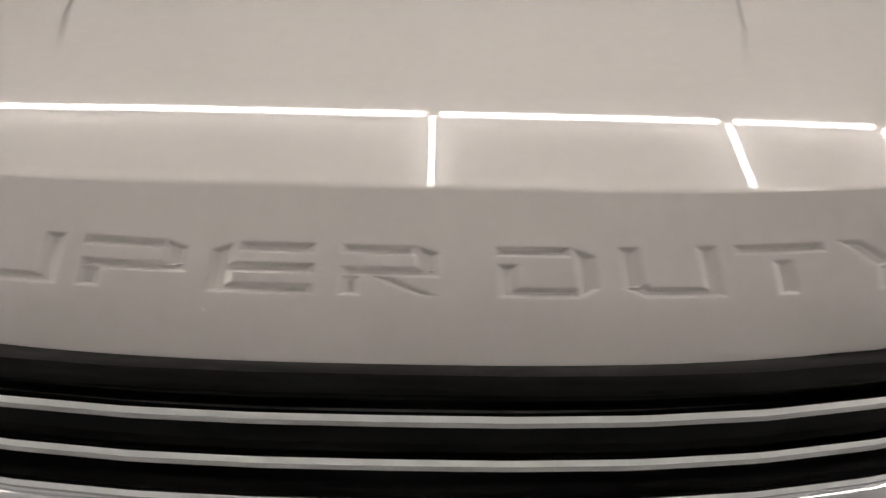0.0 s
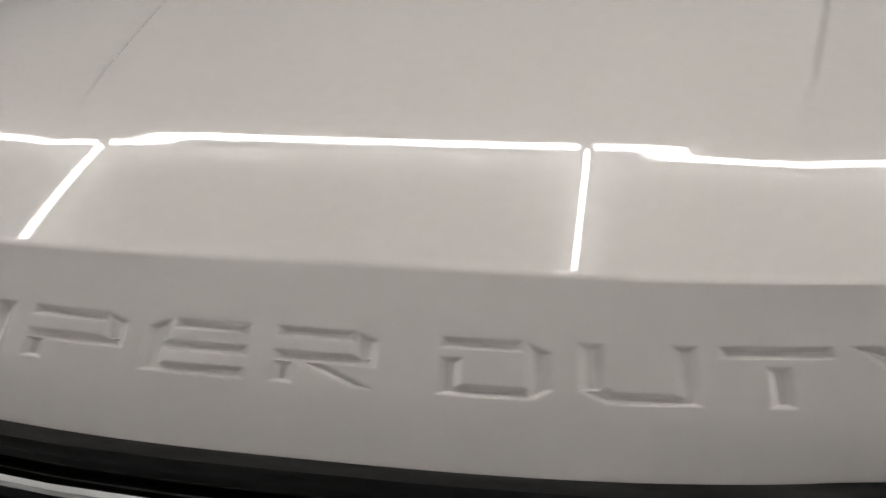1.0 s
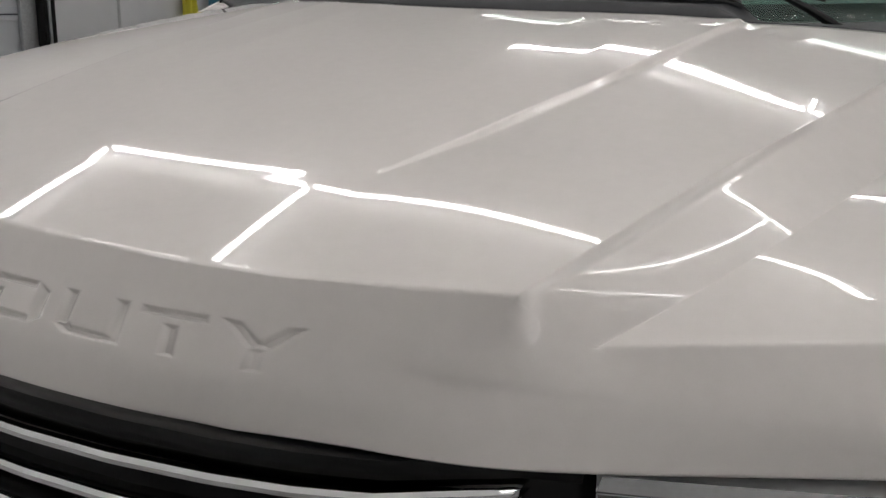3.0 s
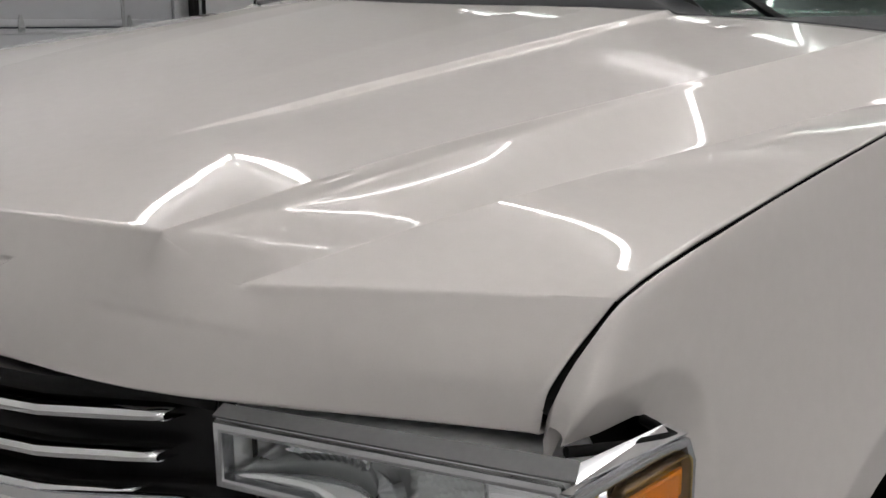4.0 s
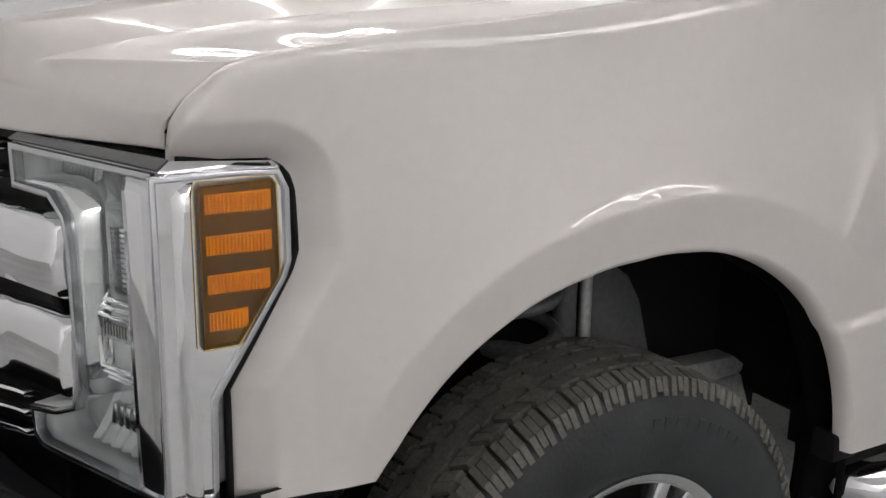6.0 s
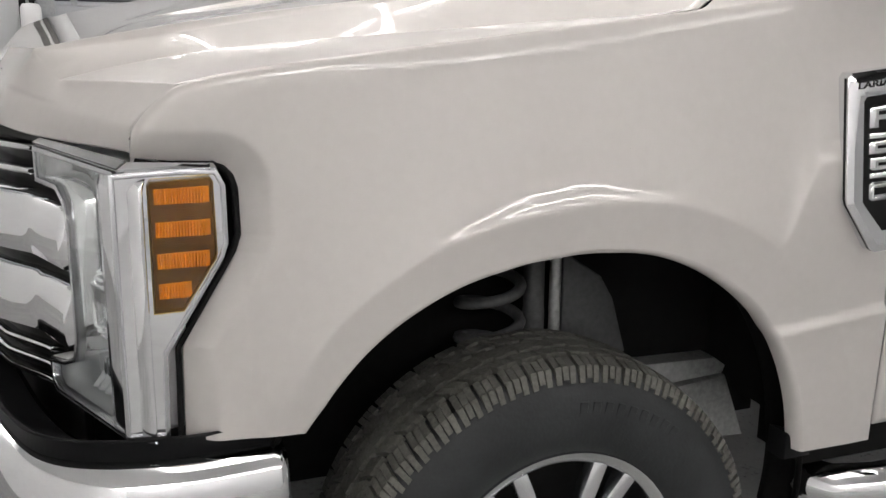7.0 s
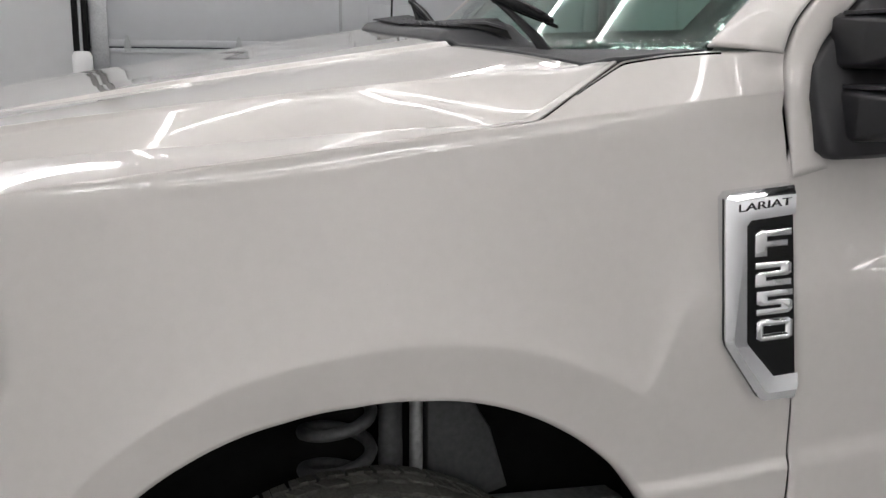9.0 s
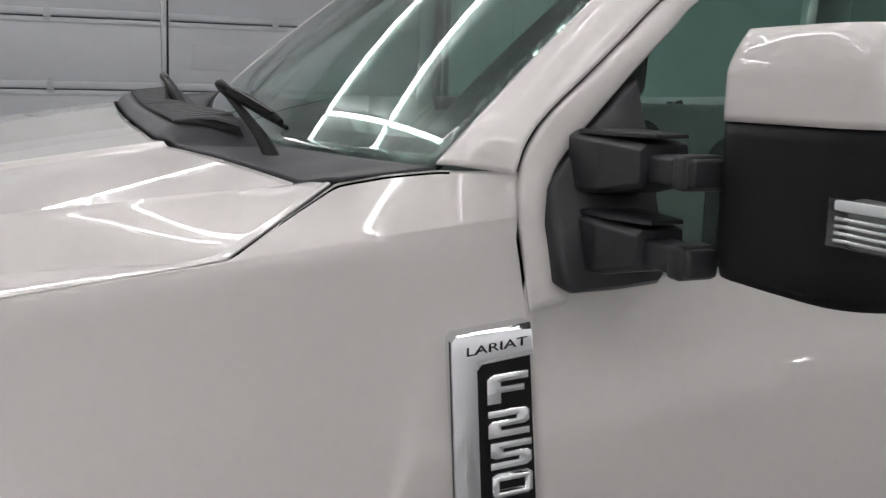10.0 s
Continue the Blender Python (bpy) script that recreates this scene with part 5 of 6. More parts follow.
# black printed border inside the glass
for s in (1, -1):
    P = np.zeros((24, 4, 3))
    for j, u in enumerate(np.linspace(0, 1, 24)):
        for i, x in enumerate((0.875, 0.850, 0.815, 0.775)):
            P[j, i] = screen_point(s * x, u) + Vector((0, 0.008, -0.008))
    sheet("screen_border", P, SEAL_AND_GAP, truck, "black border of the windscreen", thick=0.002)
P = np.zeros((4, 50, 3))
for j, u in enumerate((0.0, 0.03, 0.06, 0.085)):
    for i, x in enumerate(np.linspace(-0.87, 0.87, 50)):
        P[j, i] = screen_point(x, u) + Vector((0, 0.008, -0.008))
sheet("screen_border", P, SEAL_AND_GAP, truck, "black border of the windscreen", thick=0.002)

# A pillars, the gap behind them and the door window frames
GAP = [(0.955, 1.560, 1.517), (0.950, 1.576, 1.559), (0.940, 1.611, 1.598), (0.920, 1.678, 1.649), (0.900, 1.754, 1.708), (0.880, 1.831, 1.769), (0.845, 2.00, 1.880), (0.815, 2.18, 1.965)]
FRAME_OUT = [(0.985, 1.574, 1.330), (0.976, 1.567, 1.410), (0.966, 1.562, 1.480), (0.958, 1.567, 1.522), (0.953, 1.584, 1.561), (0.943, 1.619, 1.600), (0.923, 1.686, 1.651), (0.903, 1.762, 1.710), (0.883, 1.839, 1.771), (0.848, 2.008, 1.882), (0.814, 2.20, 1.962), (0.802, 2.6, 1.975)]
FRAME_IN = [(0.990, 1.629, 1.345), (0.981, 1.612, 1.410), (0.970, 1.604, 1.463), (0.962, 1.617, 1.520), (0.948, 1.660, 1.568), (0.934, 1.708, 1.610), (0.915, 1.775, 1.668), (0.895, 1.848, 1.728), (0.880, 1.904, 1.773), (0.850, 2.06, 1.860), (0.820, 2.22, 1.915), (0.805, 2.6, 1.925)]
for s in (1, -1):
    n = 40
    us = np.linspace(0, 1, n)
    gap = hermite(np.linspace(0, 1, len(GAP)), np.array(GAP), us)
    P = np.zeros((n, 16, 3))
    for j, u in enumerate(us):
        b = Vector(gap[j])
        a = screen_point(0.880, float(np.clip((b.z - 1.512) / 0.46, 0, 1)))
        for i, w in enumerate(np.linspace(0, 1, 16)):
            p = a.lerp(b, w) + Vector((0.5, -0.3, 0.25)) * (0.020 * math.sin(math.pi * w) ** 0.7 * float(step(-0.15, 0.25, u)))
            P[j, i] = (s * p.x, p.y, p.z)
    sheet("pillar", P, PAINT, truck, "painted windscreen pillar", thick=0.004, flip=s > 0)
    # black tube laid along the gap to stand for its shade
    tube("door_seal", [(s * (x - 0.016), y + 0.004, z) for x, y, z in gap], 0.010, SEAL_AND_GAP, truck, "black strip that darkens the gap behind the pillar", sides=8)
    out = hermite(np.arange(12), np.array(FRAME_OUT), np.linspace(0, 11, 70))
    inn = hermite(np.arange(12), np.array(FRAME_IN), np.linspace(0, 11, 70))
    P = np.zeros((70, 10, 3))
    for j in range(70):
        for i, (w, h) in enumerate(((0.0, -0.016), (0.0, -0.004), (0.04, 0.001), (0.15, 0.003), (0.5, 0.006), (0.85, 0.005), (0.95, 0.002), (1.0, -0.002), (1.0, -0.012), (1.0, -0.024))):
            p = out[j] * (1 - w) + inn[j] * w
            x = max(p[0], float(fender_side(p[1], p[2])) + 0.0015) if p[2] < 1.46 else p[0]
            P[j, i] = (s * (x + h * min(1.0, 0.1 + j / 12)), p[1], p[2])
    sheet("window_frame", P, PAINT, doors[0] if s > 0 else doors[1], "painted door window frame", thick=0.002, angle=50)

# roof, rear of the cab, glass of the doors
P = np.zeros((14, 30, 3))
for j, u in enumerate(np.linspace(0, 1, 14)):
    for i, x in enumerate(np.linspace(-0.80, 0.80, 30)):
        a = screen_point(x / 0.87, 1.0)
        P[j, i] = (x, a.y + (3.85 - a.y) * u, a.z + 0.03 * math.sin(math.pi * min(u * 1.2, 1)))
sheet("roof", P, PAINT, truck, "painted cab roof", thick=0.02)
for s in (1, -1):
    g = [(1.615, 1.365), (2.08, 1.365), (2.20, 1.50), (2.70, 1.52), (2.70, 1.94), (2.22, 1.93), (2.02, 1.86), (1.87, 1.76), (1.76, 1.675), (1.66, 1.585), (1.605, 1.52)]
    bm = bmesh.new()
    vs = [bm.verts.new((s * (0.942 - 0.30 * (z - 1.45)), y, z)) for y, z in g]
    bm.faces.new(vs)
    ob = part("side_glass", bm, WSGLASS, truck, "green-tinted door window", smooth=False)
    ob.modifiers.new("thickness", "SOLIDIFY").thickness = 0.004
    box("belt_trim", (min(s * 0.91, s * 0.948), 2.19, 1.47), (max(s * 0.91, s * 0.948), 2.72, 1.515), PLASTIC, truck)
    box("centre_post", (min(s * 0.80, s * 0.93), 2.70, 1.45), (max(s * 0.80, s * 0.93), 2.85, 1.96), SEAT, truck, bevel=0.02)
box("cab_floor", (-0.9, 1.56, 0.56), (0.9, 3.25, 0.62), SEAT, truck)
box("bulkhead", (-0.86, 1.50, 0.6), (0.86, 1.54, 1.30), DARK, truck)
box("scuttle", (-0.86, 1.26, 1.12), (0.86, 1.54, 1.44), DARK, truck)
# dashboard
P = np.zeros((8, 40, 3))
for j, (dy, z) in enumerate(((0.06, 1.49), (0.10, 1.505), (0.2, 1.51), (0.32, 1.50), (0.40, 1.47), (0.43, 1.40), (0.42, 1.2), (0.40, 1.0))):
    for i, x in enumerate(np.linspace(-0.84, 0.84, 40)):
        P[j, i] = (x, screen_point(x, 0).y + dy, z + 0.012 * math.exp(-((x - 0.42) / 0.16) ** 2) * (j in (2, 3)))
sheet("dashboard", P, SEAT, truck, "black padded dashboard", thick=0.01)
for x in (0.42, -0.42):
    bm = bmesh.new()
    bm_box(bm, (x - 0.24, 2.45, 0.95), (x + 0.24, 2.62, 1.53), 0.06, 4)
    bm_box(bm, (x - 0.24, 2.05, 0.85), (x + 0.24, 2.6, 1.0), 0.05, 4)
    seat = part("seat", bm, SEAT, truck, "dark vinyl front seat")
    box("headrest", (x - 0.14, 2.5, 1.58), (x + 0.14, 2.6, 1.78), SEAT, seat, bevel=0.04, seg=4)
tube("steering_wheel", [(0.42 + 0.19 * math.cos(a), 1.84 + 0.19 * math.sin(a) * 0.45, 1.36 + 0.19 * math.sin(a) * 0.89) for a in np.linspace(0, 2 * math.pi, 40)], 0.016, SEAT, truck, "black steering wheel", sides=10)

# ---- cowl and wipers ----
cowl = link("cowl", bpy.data.meshes.new("cowl"), None, truck, "grey plastic cowl with slatted air vents", smooth=False)


def hood_rear(x):
    return np.interp(abs(x), [0, 0.36, 0.456, 0.496, 0.63, 0.75, 0.806, 0.868, 0.90], [1.124, 1.128, 1.136, 1.154, 1.213, 1.266, 1.290, 1.318, 1.34])


def hood_rear_z(x):
    return hood_height(np.array([min(abs(x), 0.80)]), np.array([float(hood_rear(min(abs(x), 0.80)))]))[0] + 0.010 * float(step(0.8, 0.87, abs(x))) - LEAN * (min(abs(x), 0.80) - LEAN_X)


def cowl_point(x, u):
    y0, z0 = float(hood_rear(x)) + 0.004, float(hood_rear_z(x))
    y1, z1 = screen_point(x, 0).y, 1.521
    bulge = float(step(0.50, 0.44, abs(x)))
    ramp = float(step(0.0, 0.09, u)) * (1 - float(step(0.62, 0.95, u)))
    lip = -0.006 if u <= 0.001 else 0.002
    return Vector((x, y0 + (y1 - y0) * u, z0 * (1 - u) + z1 * u + lip + (0.014 + 0.050 * u) * bulge * ramp))


us = [0, 0.02, 0.05, 0.08, 0.11, 0.14, 0.18, 0.22, 0.30, 0.40, 0.5, 0.62, 0.7, 0.78, 0.86, 0.93, 1.0]
P = np.zeros((len(us), 150, 3))
for i, x in enumerate(np.linspace(-0.885, 0.885, 150)):
    for j, u in enumerate(us):
        P[j, i] = cowl_point(x, u)
sheet("cowl_panel", P, COWL_GREY, cowl, thick=0.004)
# air slots with slats between, in two fields; black faces paint the slots' shade
SLOT_U = (0.16, 0.30, 0.45, 0.60)
for x in [x for x in np.arange(-0.44, 0.42, 0.034) if not -0.02 < x < 0.02]:
    lean = lambda u: 0.10 * (u - 0.16)
    bm = bmesh.new()
    rows = []
    for d, hgt in ((0.0, 0.0040), (0.002, 0.0080), (0.012, 0.0080), (0.0145, 0.0040)):
        rows.append([bm.verts.new(cowl_point(x + d + lean(u), u) + Vector((0, 0, hgt))) for u in SLOT_U])
    for a, b in zip(rows, rows[1:]):
        for k in range(3):
            bm.faces.new((a[k], a[k + 1], b[k + 1], b[k]))
    for k in (0, 3):
        bm.faces.new([r[k] for r in rows])
    part("slat", bm, SLAT, cowl, smooth=False)
    bm = bmesh.new()
    q = [cowl_point(x + 0.0150 + lean(u), u) + Vector((0, 0, 0.0055)) for u in SLOT_U] + [cowl_point(x + 0.033 + lean(u), u) + Vector((0, 0, 0.0055)) for u in SLOT_U[::-1]]
    bm.faces.new([bm.verts.new(p) for p in q])
    part("slot", bm, SEAL_AND_GAP, cowl, smooth=False)


def build_wiper(shift, turn):
    """Arm from its pivot up to a short thick blade that lies on the glass."""
    w = link("wiper", bpy.data.meshes.new("wiper"), None, truck, "black windscreen wiper arm and blade", smooth=False)

    def at(x, y, z):
        g = screen_point(x + shift, 0).y - screen_point(x, 0).y
        return Vector((x + shift, y + g - turn * (x - 0.62), z))
    piv = at(0.640, 1.305, 1.496)
    tube("pivot", [piv + Vector((0, 0, -0.02)), piv + Vector((0, 0, 0.012))], 0.017, PLASTIC, w, sides=14)
    tube("arm", [piv + Vector((0.012, 0.006, 0.002)), piv + Vector((-0.008, -0.006, 0.018)), at(0.580, 1.290, 1.548), at(0.515, 1.274, 1.583), at(0.458, 1.260, 1.610), at(0.436, 1.254, 1.617)], [0.013, 0.015, 0.012, 0.009, 0.007, 0.005], PLASTIC, w, sides=10, flat=0.6)
    a, b = at(0.425, 1.250, 1.624), at(0.600, 1.318, 1.572)
    bend = Vector((0, -0.004, 0.006))
    pts = [a.lerp(b, k) + bend * math.sin(math.pi * k) for k in (0, 0.08, 0.3, 0.5, 0.7, 0.93, 1)]
    tube("blade", pts, [0.005, 0.008, 0.010, 0.011, 0.010, 0.008, 0.005], PLASTIC, w, sides=8)
    tube("spoiler", [p + Vector((0, -0.006, 0.008)) for p in pts[1:-1]], 0.0035, BLACK, w, sides=6)
    tube("clip", [a.lerp(b, 0.02) + bend * 1.1, a.lerp(b, 0.10) + bend * 1.6, a.lerp(b, 0.22) + bend * 1.4], [0.006, 0.010, 0.007], BLACK, w, sides=8)
    tube("rubber", [a.lerp(b, k) + Vector((0, 0.010, -0.010)) for k in (0, 0.5, 1)], 0.0035, SEAL_AND_GAP, w, sides=6)
    return w


build_wiper(0.0, 0.0)
build_wiper(-0.60, 0.02)
# mast aerial beside the far end of the cowl
aerial = link("aerial", bpy.data.meshes.new("aerial"), None, truck, "thin black mast aerial", smooth=False)
tube("mast", [(-0.86, 1.31, 1.46), (-0.862, 1.312, 1.7), (-0.866, 1.316, 2.1)], [0.004, 0.003, 0.0022], BLACK, aerial, sides=8)
tube("base", [(-0.86, 1.31, 1.44), (-0.86, 1.31, 1.485)], [0.018, 0.008], PLASTIC, aerial, sides=12)

# ---- door mirror ----
mirror = link("door_mirror", bpy.data.meshes.new("door_mirror"), None, truck, "tall black towing mirror with painted cap on two arms", smooth=False)
sail = [(1.606, 1.372), (1.622, 1.360), (1.69, 1.361), (1.762, 1.366), (1.772, 1.375), (1.776, 1.45), (1.774, 1.60), (1.768, 1.652), (1.748, 1.640), (1.674, 1.577), (1.622, 1.527), (1.602, 1.50), (1.596, 1.451)]
sail_x = lambda z, out: float(np.interp(z, [1.36, 1.42, 1.50, 1.58, 1.67, 1.74], [1.0, 0.985, 0.958, 0.930, 0.905, 0.885])) + out
bm = bmesh.new()
mid_y, mid_z = 1.72, 1.50
r0 = [bm.verts.new((sail_x(z, -0.02), y, z)) for y, z in sail]
r1 = [bm.verts.new((sail_x(z, 0.012), y, z)) for y, z in sail]
r2 = [bm.verts.new((sail_x(z, 0.020), y + 0.07 * (mid_y - y), z + 0.05 * (mid_z - z))) for y, z in sail]
bm.faces.new(r0)
bm.faces.new(r2)
for lo, hi in ((r0, r1), (r1, r2)):
    for i in range(len(sail)):
        bm.faces.new((lo[i], lo[(i + 1) % len(sail)], hi[(i + 1) % len(sail)], hi[i]))
part("sail", bm, ARM, mirror, "dark grey sail plate on the door", angle=60)
for z in (1.540, 1.430):
    # tapered socket with a lid, and a square telescopic arm with a collar
    bm = bmesh.new()
    ends = []
    for x, y0, y1, z0, z1 in ((0.955, 1.640, 1.752, z - 0.046, z + 0.040), (1.030, 1.644, 1.742, z - 0.042, z + 0.034), (1.098, 1.662, 1.736, z - 0.026, z + 0.028)):
        ends.append([bm.verts.new(p) for p in ((x, y0, z0 + 0.006), (x, y0 + 0.010, z0), (x, y1, z0), (x, y1, z1), (x, y0 + 0.012, z1), (x, y0, z1 - 0.008))])
    for a, b in zip(ends, ends[1:]):
        for k in range(6):
            bm.faces.new((a[k], a[(k + 1) % 6], b[(k + 1) % 6], b[k]))
    bm.faces.new(ends[0])
    bm.faces.new(ends[-1])
    bmesh.ops.bevel(bm, geom=list(bm.edges), offset=0.003, segments=2, affect="EDGES", profile=0.5)
    part("arm_root", bm, ARM, mirror, "dark grey tapered arm socket", angle=30)
    prism("arm_lid", [(0.975, 1.644), (1.050, 1.654), (1.112, 1.676), (1.108, 1.728), (0.975, 1.744)], Vector((0, 0, z + 0.036)), Vector((1, 0, 0)), Vector((0, 1, 0)), Vector((0, 0, 1)), 0.006, ARM, mirror, "", bevel=0.0025)
    prism("arm_plate", [(0.995, z - 0.026), (1.078, z - 0.020), (1.078, z + 0.020), (0.995, z + 0.024)], Vector((0, 1.6425, 0)), Vector((1, 0.10, 0)), Vector((0, 0, 1)), Vector((0.1, -1, 0)), 0.004, PLASTIC, mirror, "recessed black cover", bevel=0.0015)
    box("arm", (1.085, 1.676, z - 0.020), (1.19, 1.724, z + 0.016), ARM, mirror, bevel=0.006, seg=3)
    box("collar", (1.152, 1.672, z - 0.024), (1.180, 1.728, z + 0.020), ARM, mirror, bevel=0.006, seg=3)


def mirror_shell(z0, z1, grow):
    n, m = 13, 40
    P = np.zeros((n, m, 3))
    for j, u in enumerate(np.linspace(0, 1, n)):
        z = z0 + (z1 - z0) * u
        v = (z - 1.415) / 0.295
        shrink = 1 - 0.30 * max(0, v - 0.82) ** 1.5 / 0.18 ** 1.5 * 0.6 - 0.05 * max(0, 0.10 - v) / 0.10
        for i in range(m):
            a = 2 * math.pi * i / m
            c, sn = math.cos(a), math.sin(a)
            e = 0.38
            x = 1.29 + (0.135 + grow) * shrink * math.copysign(abs(c) ** e, c)
            y = 1.812 + (0.085 + grow) * shrink * math.copysign(abs(sn) ** (0.7 if sn < 0 else e), sn) - 0.02 * (1 - abs(c) ** 2) * (sn < 0)
            P[j, i] = (x, y, z)
    return P


head = sheet("housing", mirror_shell(1.415, 1.600, 0.0), PLASTIC, mirror, "black lower mirror shell", close_u=True, angle=50)
head.modifiers.new("thickness", "SOLIDIFY").thickness = 0.003
cap = sheet("cap", mirror_shell(1.602, 1.708, 0.002), PAINT, mirror, "painted upper mirror cap", close_u=True, angle=50)
cap.modifiers.new("thickness", "SOLIDIFY").thickness = 0.003
bm = bmesh.new()
for row in (mirror_shell(1.415, 1.6, 0.0)[0], mirror_shell(1.602, 1.708, 0.002)[-1]):
    bm.faces.new([bm.verts.new(p) for p in row])
part("shell_end", bm, PLASTIC, mirror)
marker = box("marker_lamp", (1.371, 1.718, 1.481), (1.47, 1.735, 1.533), LAMPHOUSING, mirror, "clear marker lamp in the mirror", bevel=0.008, seg=3)
box("lamp_hood", (1.375, 1.712, 1.519), (1.466, 1.7175, 1.530), WHITECAP, marker, "bright upper strip", bevel=0.002)
for k in range(4):
    box("lamp_rib", (1.378, 1.712, 1.4865 + 0.0075 * k), (1.464, 1.7175, 1.4905 + 0.0075 * k), REFLECTOR, marker, bevel=0.001)
box("lamp_lens", (1.372, 1.708, 1.482), (1.469, 1.7105, 1.532), CLEAR, marker, bevel=0.001)
# black A-shaped stand behind the far side of the cab
stand = thing("folding_stand", "black A-shaped steel stand beyond the cab", "stand", (-3.0, 4.8, 0.0))
for name, pts in (("leg", [(-3.0, 4.52, 0.0), (-3.0, 4.64, 1.40)]), ("leg", [(-3.0, 5.54, 0.0), (-3.0, 4.70, 1.40)]), ("cross_bar", [(-3.0, 4.63, 1.27), (-3.0, 4.94, 1.27)]), ("cross_bar", [(-3.0, 4.57, 0.5), (-3.0, 5.30, 0.5)])):
    tube(name, pts, 0.024, BLACK, stand, sides=8)

# ---- badges ----
def text_mesh(body, size, depth):
    cu = bpy.data.curves.new("lettering", "FONT")
    cu.body, cu.size, cu.extrude, cu.bevel_depth = body, size, depth, 0.0
    cu.resolution_u = 3
    tmp = bpy.data.objects.new("lettering", cu)
    scene.collection.objects.link(tmp)
    mesh = bpy.data.meshes.new_from_object(tmp.evaluated_get(bpy.context.evaluated_depsgraph_get()))
    bpy.data.objects.remove(tmp)
    return mesh


def lettering(name, body, place, across, up, width, height, depth, mat, parent, label):
    """Text laid with its lower left corner at place, along across and up, fitted to width and height."""
    mesh = text_mesh(body, 1.0, 0.1)
    co = np.array([v.co[:] for v in mesh.vertices])
    lo, hi = co.min(0), co.max(0)
    a, u = Vector(across).normalized(), Vector(up).normalized()
    n = a.cross(u)
    for v in mesh.vertices:
        q = v.co
        v.co = Vector(place) + a * ((q.x - lo[0]) / (hi[0] - lo[0]) * width) + u * ((q.y - lo[1]) / (hi[1] - lo[1]) * height) + n * ((q.z - lo[2]) / (hi[2] - lo[2]) * depth)
    return link(name, mesh, mat, parent, label, smooth=False)


badge = link("fender_badge", bpy.data.meshes.new("fender_badge"), None, truck, "chrome-framed fender vent badge with black field and chrome figures", smooth=False)
YB, ZB, XB = Vector((0, 1, 0)), Vector((0, 0, 1)), Vector((1, 0, 0))
bo = Vector((1.000, 0, 0))
outer = [(1.450, 1.302), (1.458, 1.311), (1.566, 1.322), (1.577, 1.010), (1.574, 0.995), (1.520, 0.993), (1.512, 0.998), (1.456, 1.080), (1.453, 1.090)]
inner = [(1.486, 1.262), (1.493, 1.270), (1.569, 1.278), (1.578, 1.034), (1.536, 1.031), (1.494, 1.078), (1.489, 1.085)]
prism("black_field", [(y, z) for y, z in outer], bo, YB, ZB, XB, 0.006, BLACK, badge, "gloss black field")
bm = bmesh.new()
n = len(outer)


def at_badge(p, h):
    return bm.verts.new((1.000 + h, p[0], p[1]))


match = [0, 1, 2, 3, 3, 4, 4, 5, 6]
r_a = [at_badge(p, 0.0) for p in outer]
r_b = [at_badge(p, 0.010) for p in outer]
mids = [tuple(np.array(p) * 0.65 + np.array(inner[match[i]]) * 0.35) for i, p in enumerate(outer)]
r_c = [at_badge(p, 0.0145) for p in mids]
r_d = [at_badge(inner[match[i]], 0.011) for i in range(n)]
r_e = [at_badge(inner[match[i]], 0.004) for i in range(n)]
for a, b in ((r_a, r_b), (r_b, r_c), (r_c, r_d), (r_d, r_e)):
    for i in range(n):
        if i == 2:
            continue
        k = (i + 1) % n
        vs = [a[i], a[k], b[k], b[i]]
        bm.faces.new(vs)
bmesh.ops.remove_doubles(bm, verts=bm.verts, dist=0.0005)
part("chrome_frame", bm, CHROME, badge, "bright chrome frame", angle=25)
lettering("trim_lettering", "LARIAT", (1.0138, 1.470, 1.2835), (0, 1, 0.105), (0, 0, 1), 0.090, 0.0115, 0.0012, BLACK, badge, "dark trim name on the chrome frame")
FIG = {
    "F": [(0, 0), (0, 0.84), (0.16, 1), (1, 1), (1, 0.72), (0.34, 0.72), (0.34, 0.58), (0.9, 0.58), (0.9, 0.34), (0.34, 0.34), (0.34, 0)],
    "2": [(0, 1), (0.88, 1), (1, 0.86), (1, 0.48), (0.88, 0.38), (0.32, 0.38), (0.32, 0.27), (1, 0.27), (1, 0), (0, 0), (0, 0.50), (0.12, 0.62), (0.68, 0.62), (0.68, 0.73), (0, 0.73)],
    "5": [(0, 1), (1, 1), (1, 0.73), (0.32, 0.73), (0.32, 0.62), (0.88, 0.62), (1, 0.50), (1, 0.14), (0.88, 0), (0, 0), (0, 0.27), (0.68, 0.27), (0.68, 0.38), (0.12, 0.38), (0, 0.48)],
    "0": [(0.12, 1), (0.88, 1), (1, 0.86), (1, 0.14), (0.88, 0), (0.12, 0), (0, 0.14), (0, 0.86)],
}
for ch, y0, z0, h in (("F", 1.500, 1.214, 0.041), ("2", 1.501, 1.168, 0.038), ("5", 1.504, 1.125, 0.037), ("0", 1.507, 1.083, 0.036)):
    w = 0.063
    shape = [(y0 + a * w, z0 + b * h + 0.05 * a * w) for a, b in FIG[ch]]
    if ch == "0":
        ring_prism("badge_figure", shape, 0.0125, Vector((1.004, 0, 0)), YB, ZB, XB, 0.0075, CHROME, badge, "raised chrome figure", back=0.003)
    else:
        prism("badge_figure", shape, Vector((1.004, 0, 0)), YB, ZB, XB, 0.0075, CHROME, badge, "raised chrome figure", bevel=0.0022)
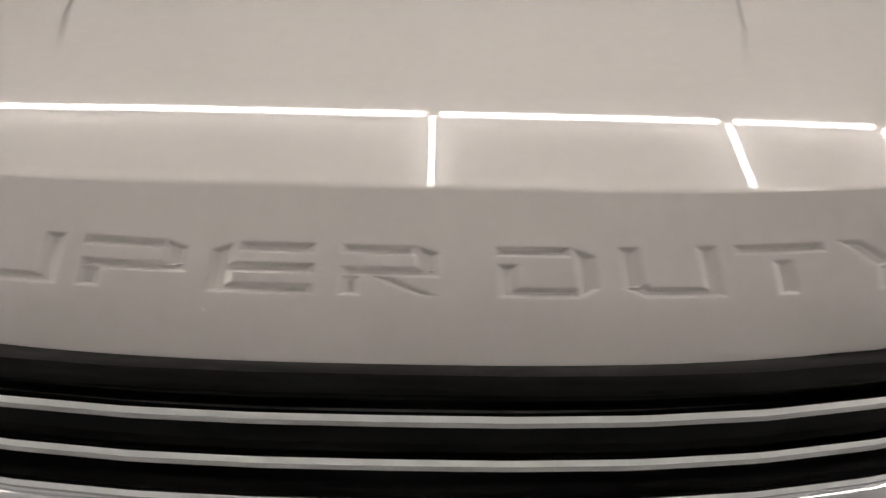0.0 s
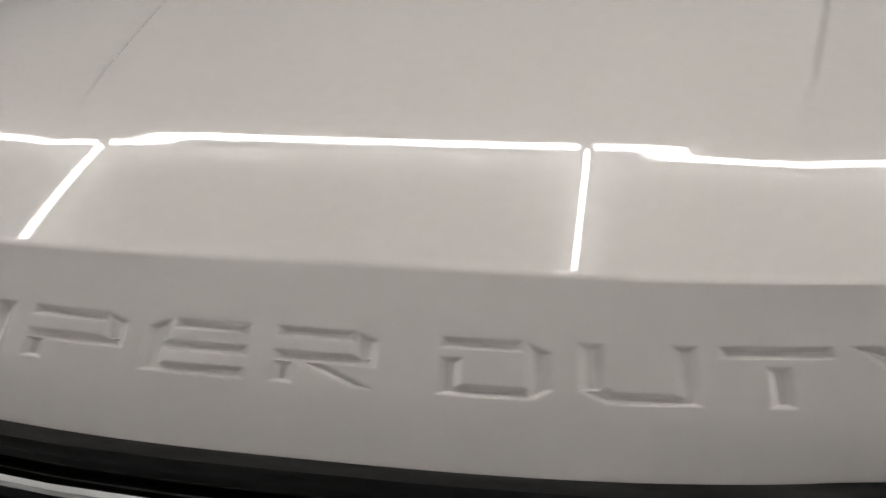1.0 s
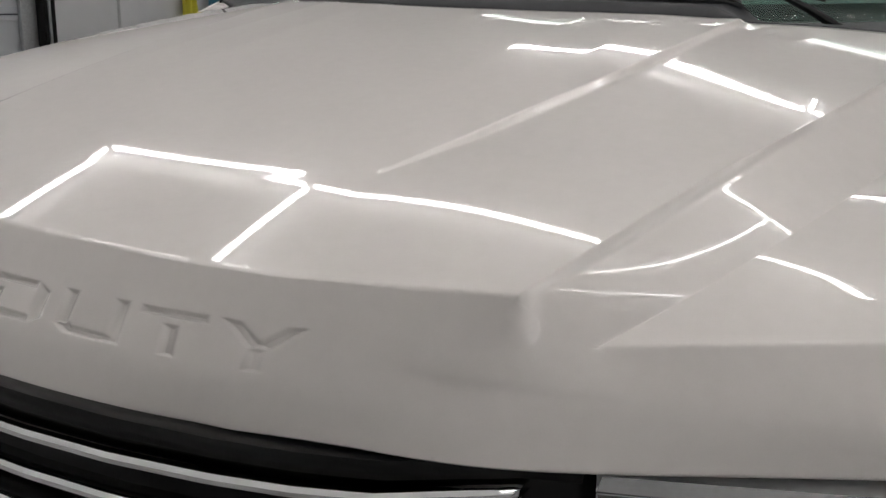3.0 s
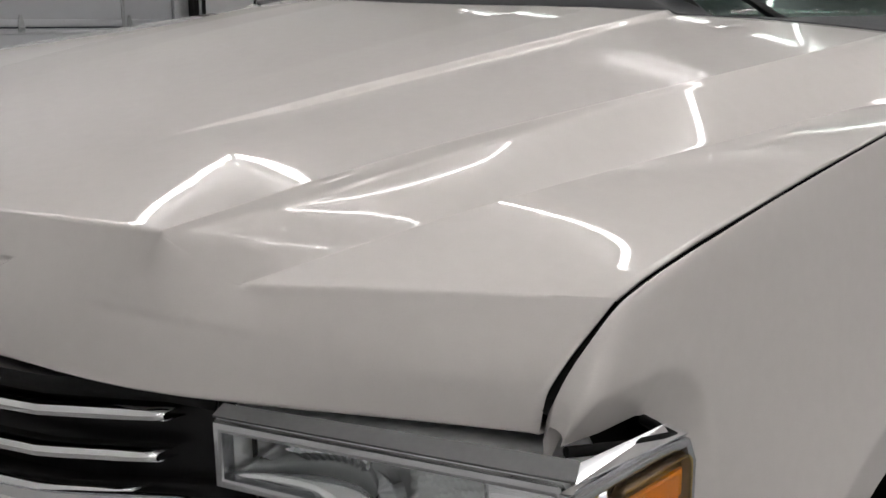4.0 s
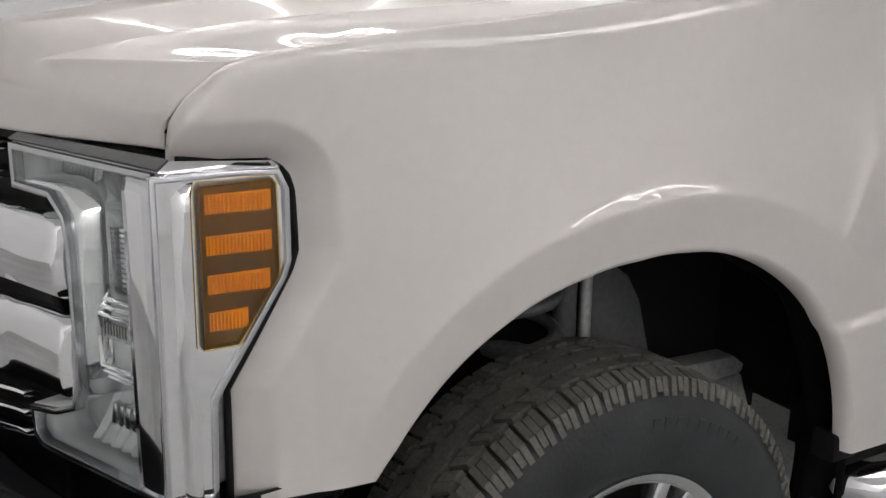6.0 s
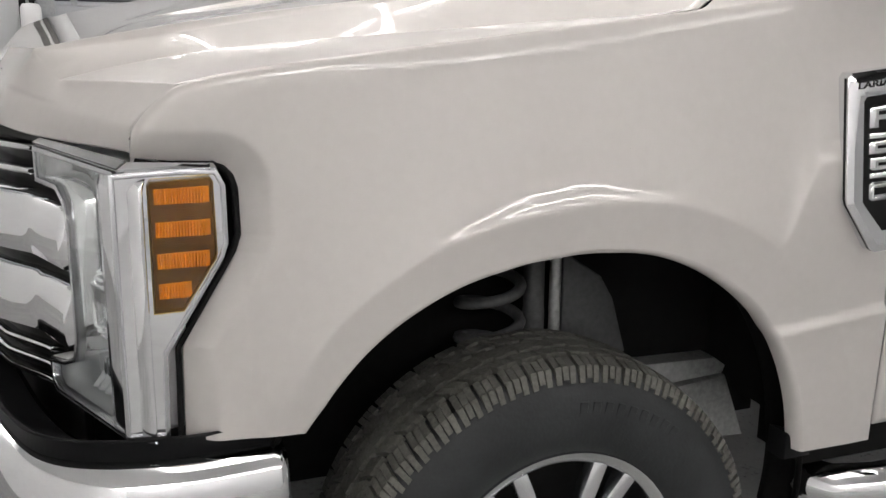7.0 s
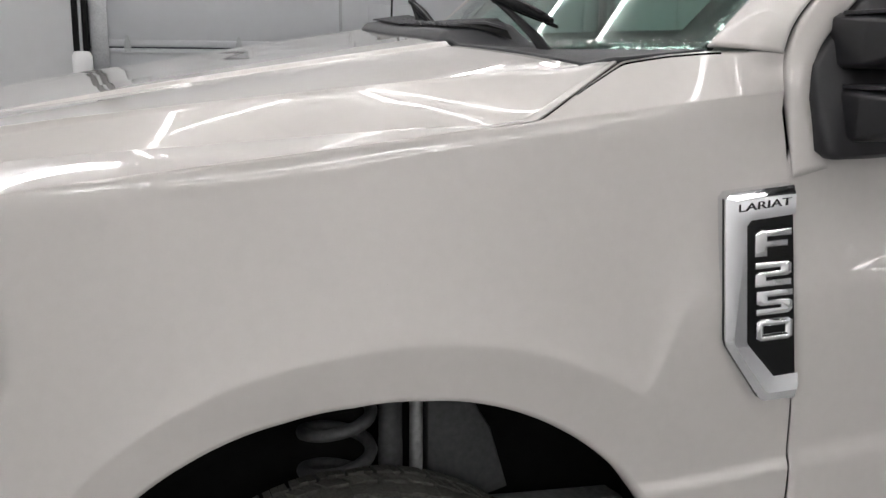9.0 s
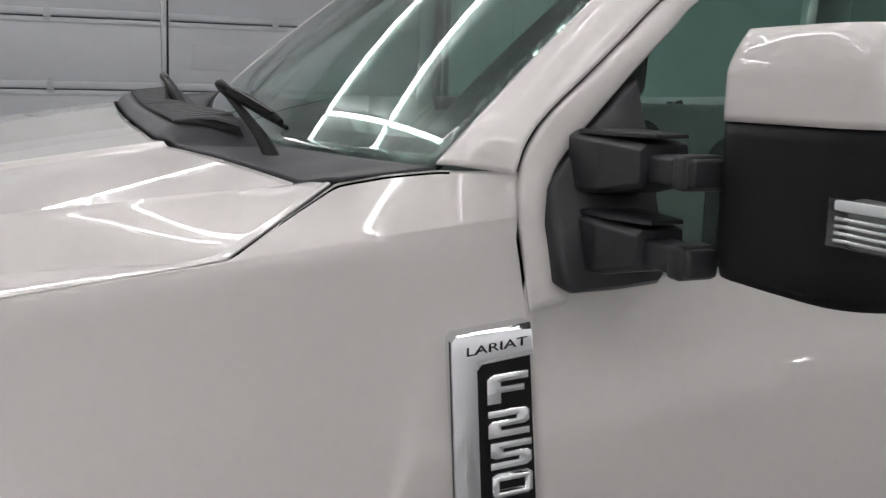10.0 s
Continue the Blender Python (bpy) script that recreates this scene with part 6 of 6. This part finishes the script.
# seat the badge, straight but leaning, on the curved side
grid_y, grid_z = np.meshgrid([1.452, 1.50, 1.57], np.linspace(0.995, 1.318, 40))
skin = fender_side(grid_y, grid_z)
tilt = float((skin[-1, 1] - skin[0, 1]) / (1.318 - 0.995))
rest = float((skin - tilt * grid_z).max()) + 0.001
for piece in badge.children:
    for v in piece.data.vertices:
        z_flat = v.co.z - LEAN * (1.005 - LEAN_X)
        low = v.co.x + LEAN * (z_flat - LEAN_Z) < 1.0015 and piece.name.startswith("chrome_frame")
        v.co.x += rest + tilt * z_flat - 1.0 - (0.016 if low else 0.0)
engine_badge = link("engine_badge", bpy.data.meshes.new("engine_badge"), None, truck, "small chrome engine badge on the front door", smooth=False)
prism("badge_back", [(1.606, 0.820), (1.690, 0.832), (1.706, 0.866), (1.622, 0.854)], Vector((1.006, 0, 0)), YB, ZB, XB, 0.004, SATIN, engine_badge, "slanted satin plate", bevel=0.001)
lettering("badge_lettering", "6.7L", (1.012, 1.615, 0.826), (0, 1, 0.13), (0, 0.35, 1), 0.078, 0.026, 0.002, BLACK, engine_badge, "slanted dark figures")
prism("badge_plate", [(1.712, 0.826), (1.90, 0.850), (1.905, 0.884), (1.717, 0.860)], Vector((1.009, 0, 0)), YB, ZB, XB, 0.005, SATIN, engine_badge, "satin chrome plate", bevel=0.001)
lettering("plate_lettering", "POWER", (1.0142, 1.722, 0.833), (0, 1, 0.13), (0, 0, 1), 0.085, 0.018, 0.0015, BLACK, engine_badge, "dark capitals on the plate")

# ---- rear of the cab and cargo bed ----
REAR_Y = 4.98
for s in (1, -1):
    body_strip("rear_door", np.linspace(2.732, 3.84, 30), lambda y: (0.64, 1.50), PAINT, s, "painted rear door")
    body_strip("bed_side", np.linspace(3.90, 6.05, 60), lambda y: (max(0.62, 0.52 + math.sqrt(max(0.25 - (y - REAR_Y) ** 2, 0.0))), 1.44), PAINT, s, "painted cargo bed side with wheel arch", nz=24)
    g = [(2.86, 1.52), (3.70, 1.54), (3.62, 1.93), (2.86, 1.94)]
    bm = bmesh.new()
    bm.faces.new([bm.verts.new((s * (0.942 - 0.30 * (z - 1.45)), y, z)) for y, z in g])
    ob = part("side_glass", bm, WSGLASS, truck, "green-tinted door window", smooth=False)
    ob.modifiers.new("thickness", "SOLIDIFY").thickness = 0.004
    box("rear_post", (min(s * 0.80, s * 0.90), 3.66, 1.45), (max(s * 0.80, s * 0.90), 3.84, 1.97), PAINT, truck, "painted rear cab post", bevel=0.03)
    box("roof_rail", (min(s * 0.775, s * 0.82), 2.6, 1.93), (max(s * 0.775, s * 0.82), 3.84, 1.99), PAINT, truck, bevel=0.02)
    box("bed_rail", (min(s * 0.86, s * 0.95), 3.90, 1.425), (max(s * 0.86, s * 0.95), 6.05, 1.455), PLASTIC, truck, "black rail cap", bevel=0.008)
    box("bed_wall", (min(s * 0.84, s * 0.86), 3.92, 0.86), (max(s * 0.84, s * 0.86), 6.03, 1.43), DARK, truck)
    box("tail_lamp", (min(s * 0.86, s * 0.985), 6.04, 1.0), (max(s * 0.86, s * 0.985), 6.075, 1.38), AMBER_RIB, truck, "coloured tail lamp", bevel=0.008)
copy_thing(wheel, Matrix.Translation((0, REAR_Y - WHEEL_Y, 0)))
copy_thing(wheel_far, Matrix.Translation((0, REAR_Y - WHEEL_Y, 0)))
box("bed_floor", (-0.86, 3.92, 0.84), (0.86, 6.03, 0.87), DARK, truck)
box("bed_front", (-0.86, 3.90, 0.84), (0.86, 3.93, 1.43), DARK, truck)
box("tailgate", (-0.86, 6.03, 0.80), (0.86, 6.075, 1.44), PAINT, truck, "painted tailgate", bevel=0.01)
box("rear_bumper", (-0.98, 6.06, 0.56), (0.98, 6.22, 0.76), CHROME, truck, "chrome rear bumper", bevel=0.03)
box("cab_rear_wall", (-0.86, 3.80, 0.62), (0.86, 3.85, 1.50), PAINT, truck, bevel=0.01)
rear_glass = box("rear_glass", (-0.80, 3.81, 1.50), (0.80, 3.815, 1.93), WSGLASS, truck, "green-tinted rear window", bevel=0.001)
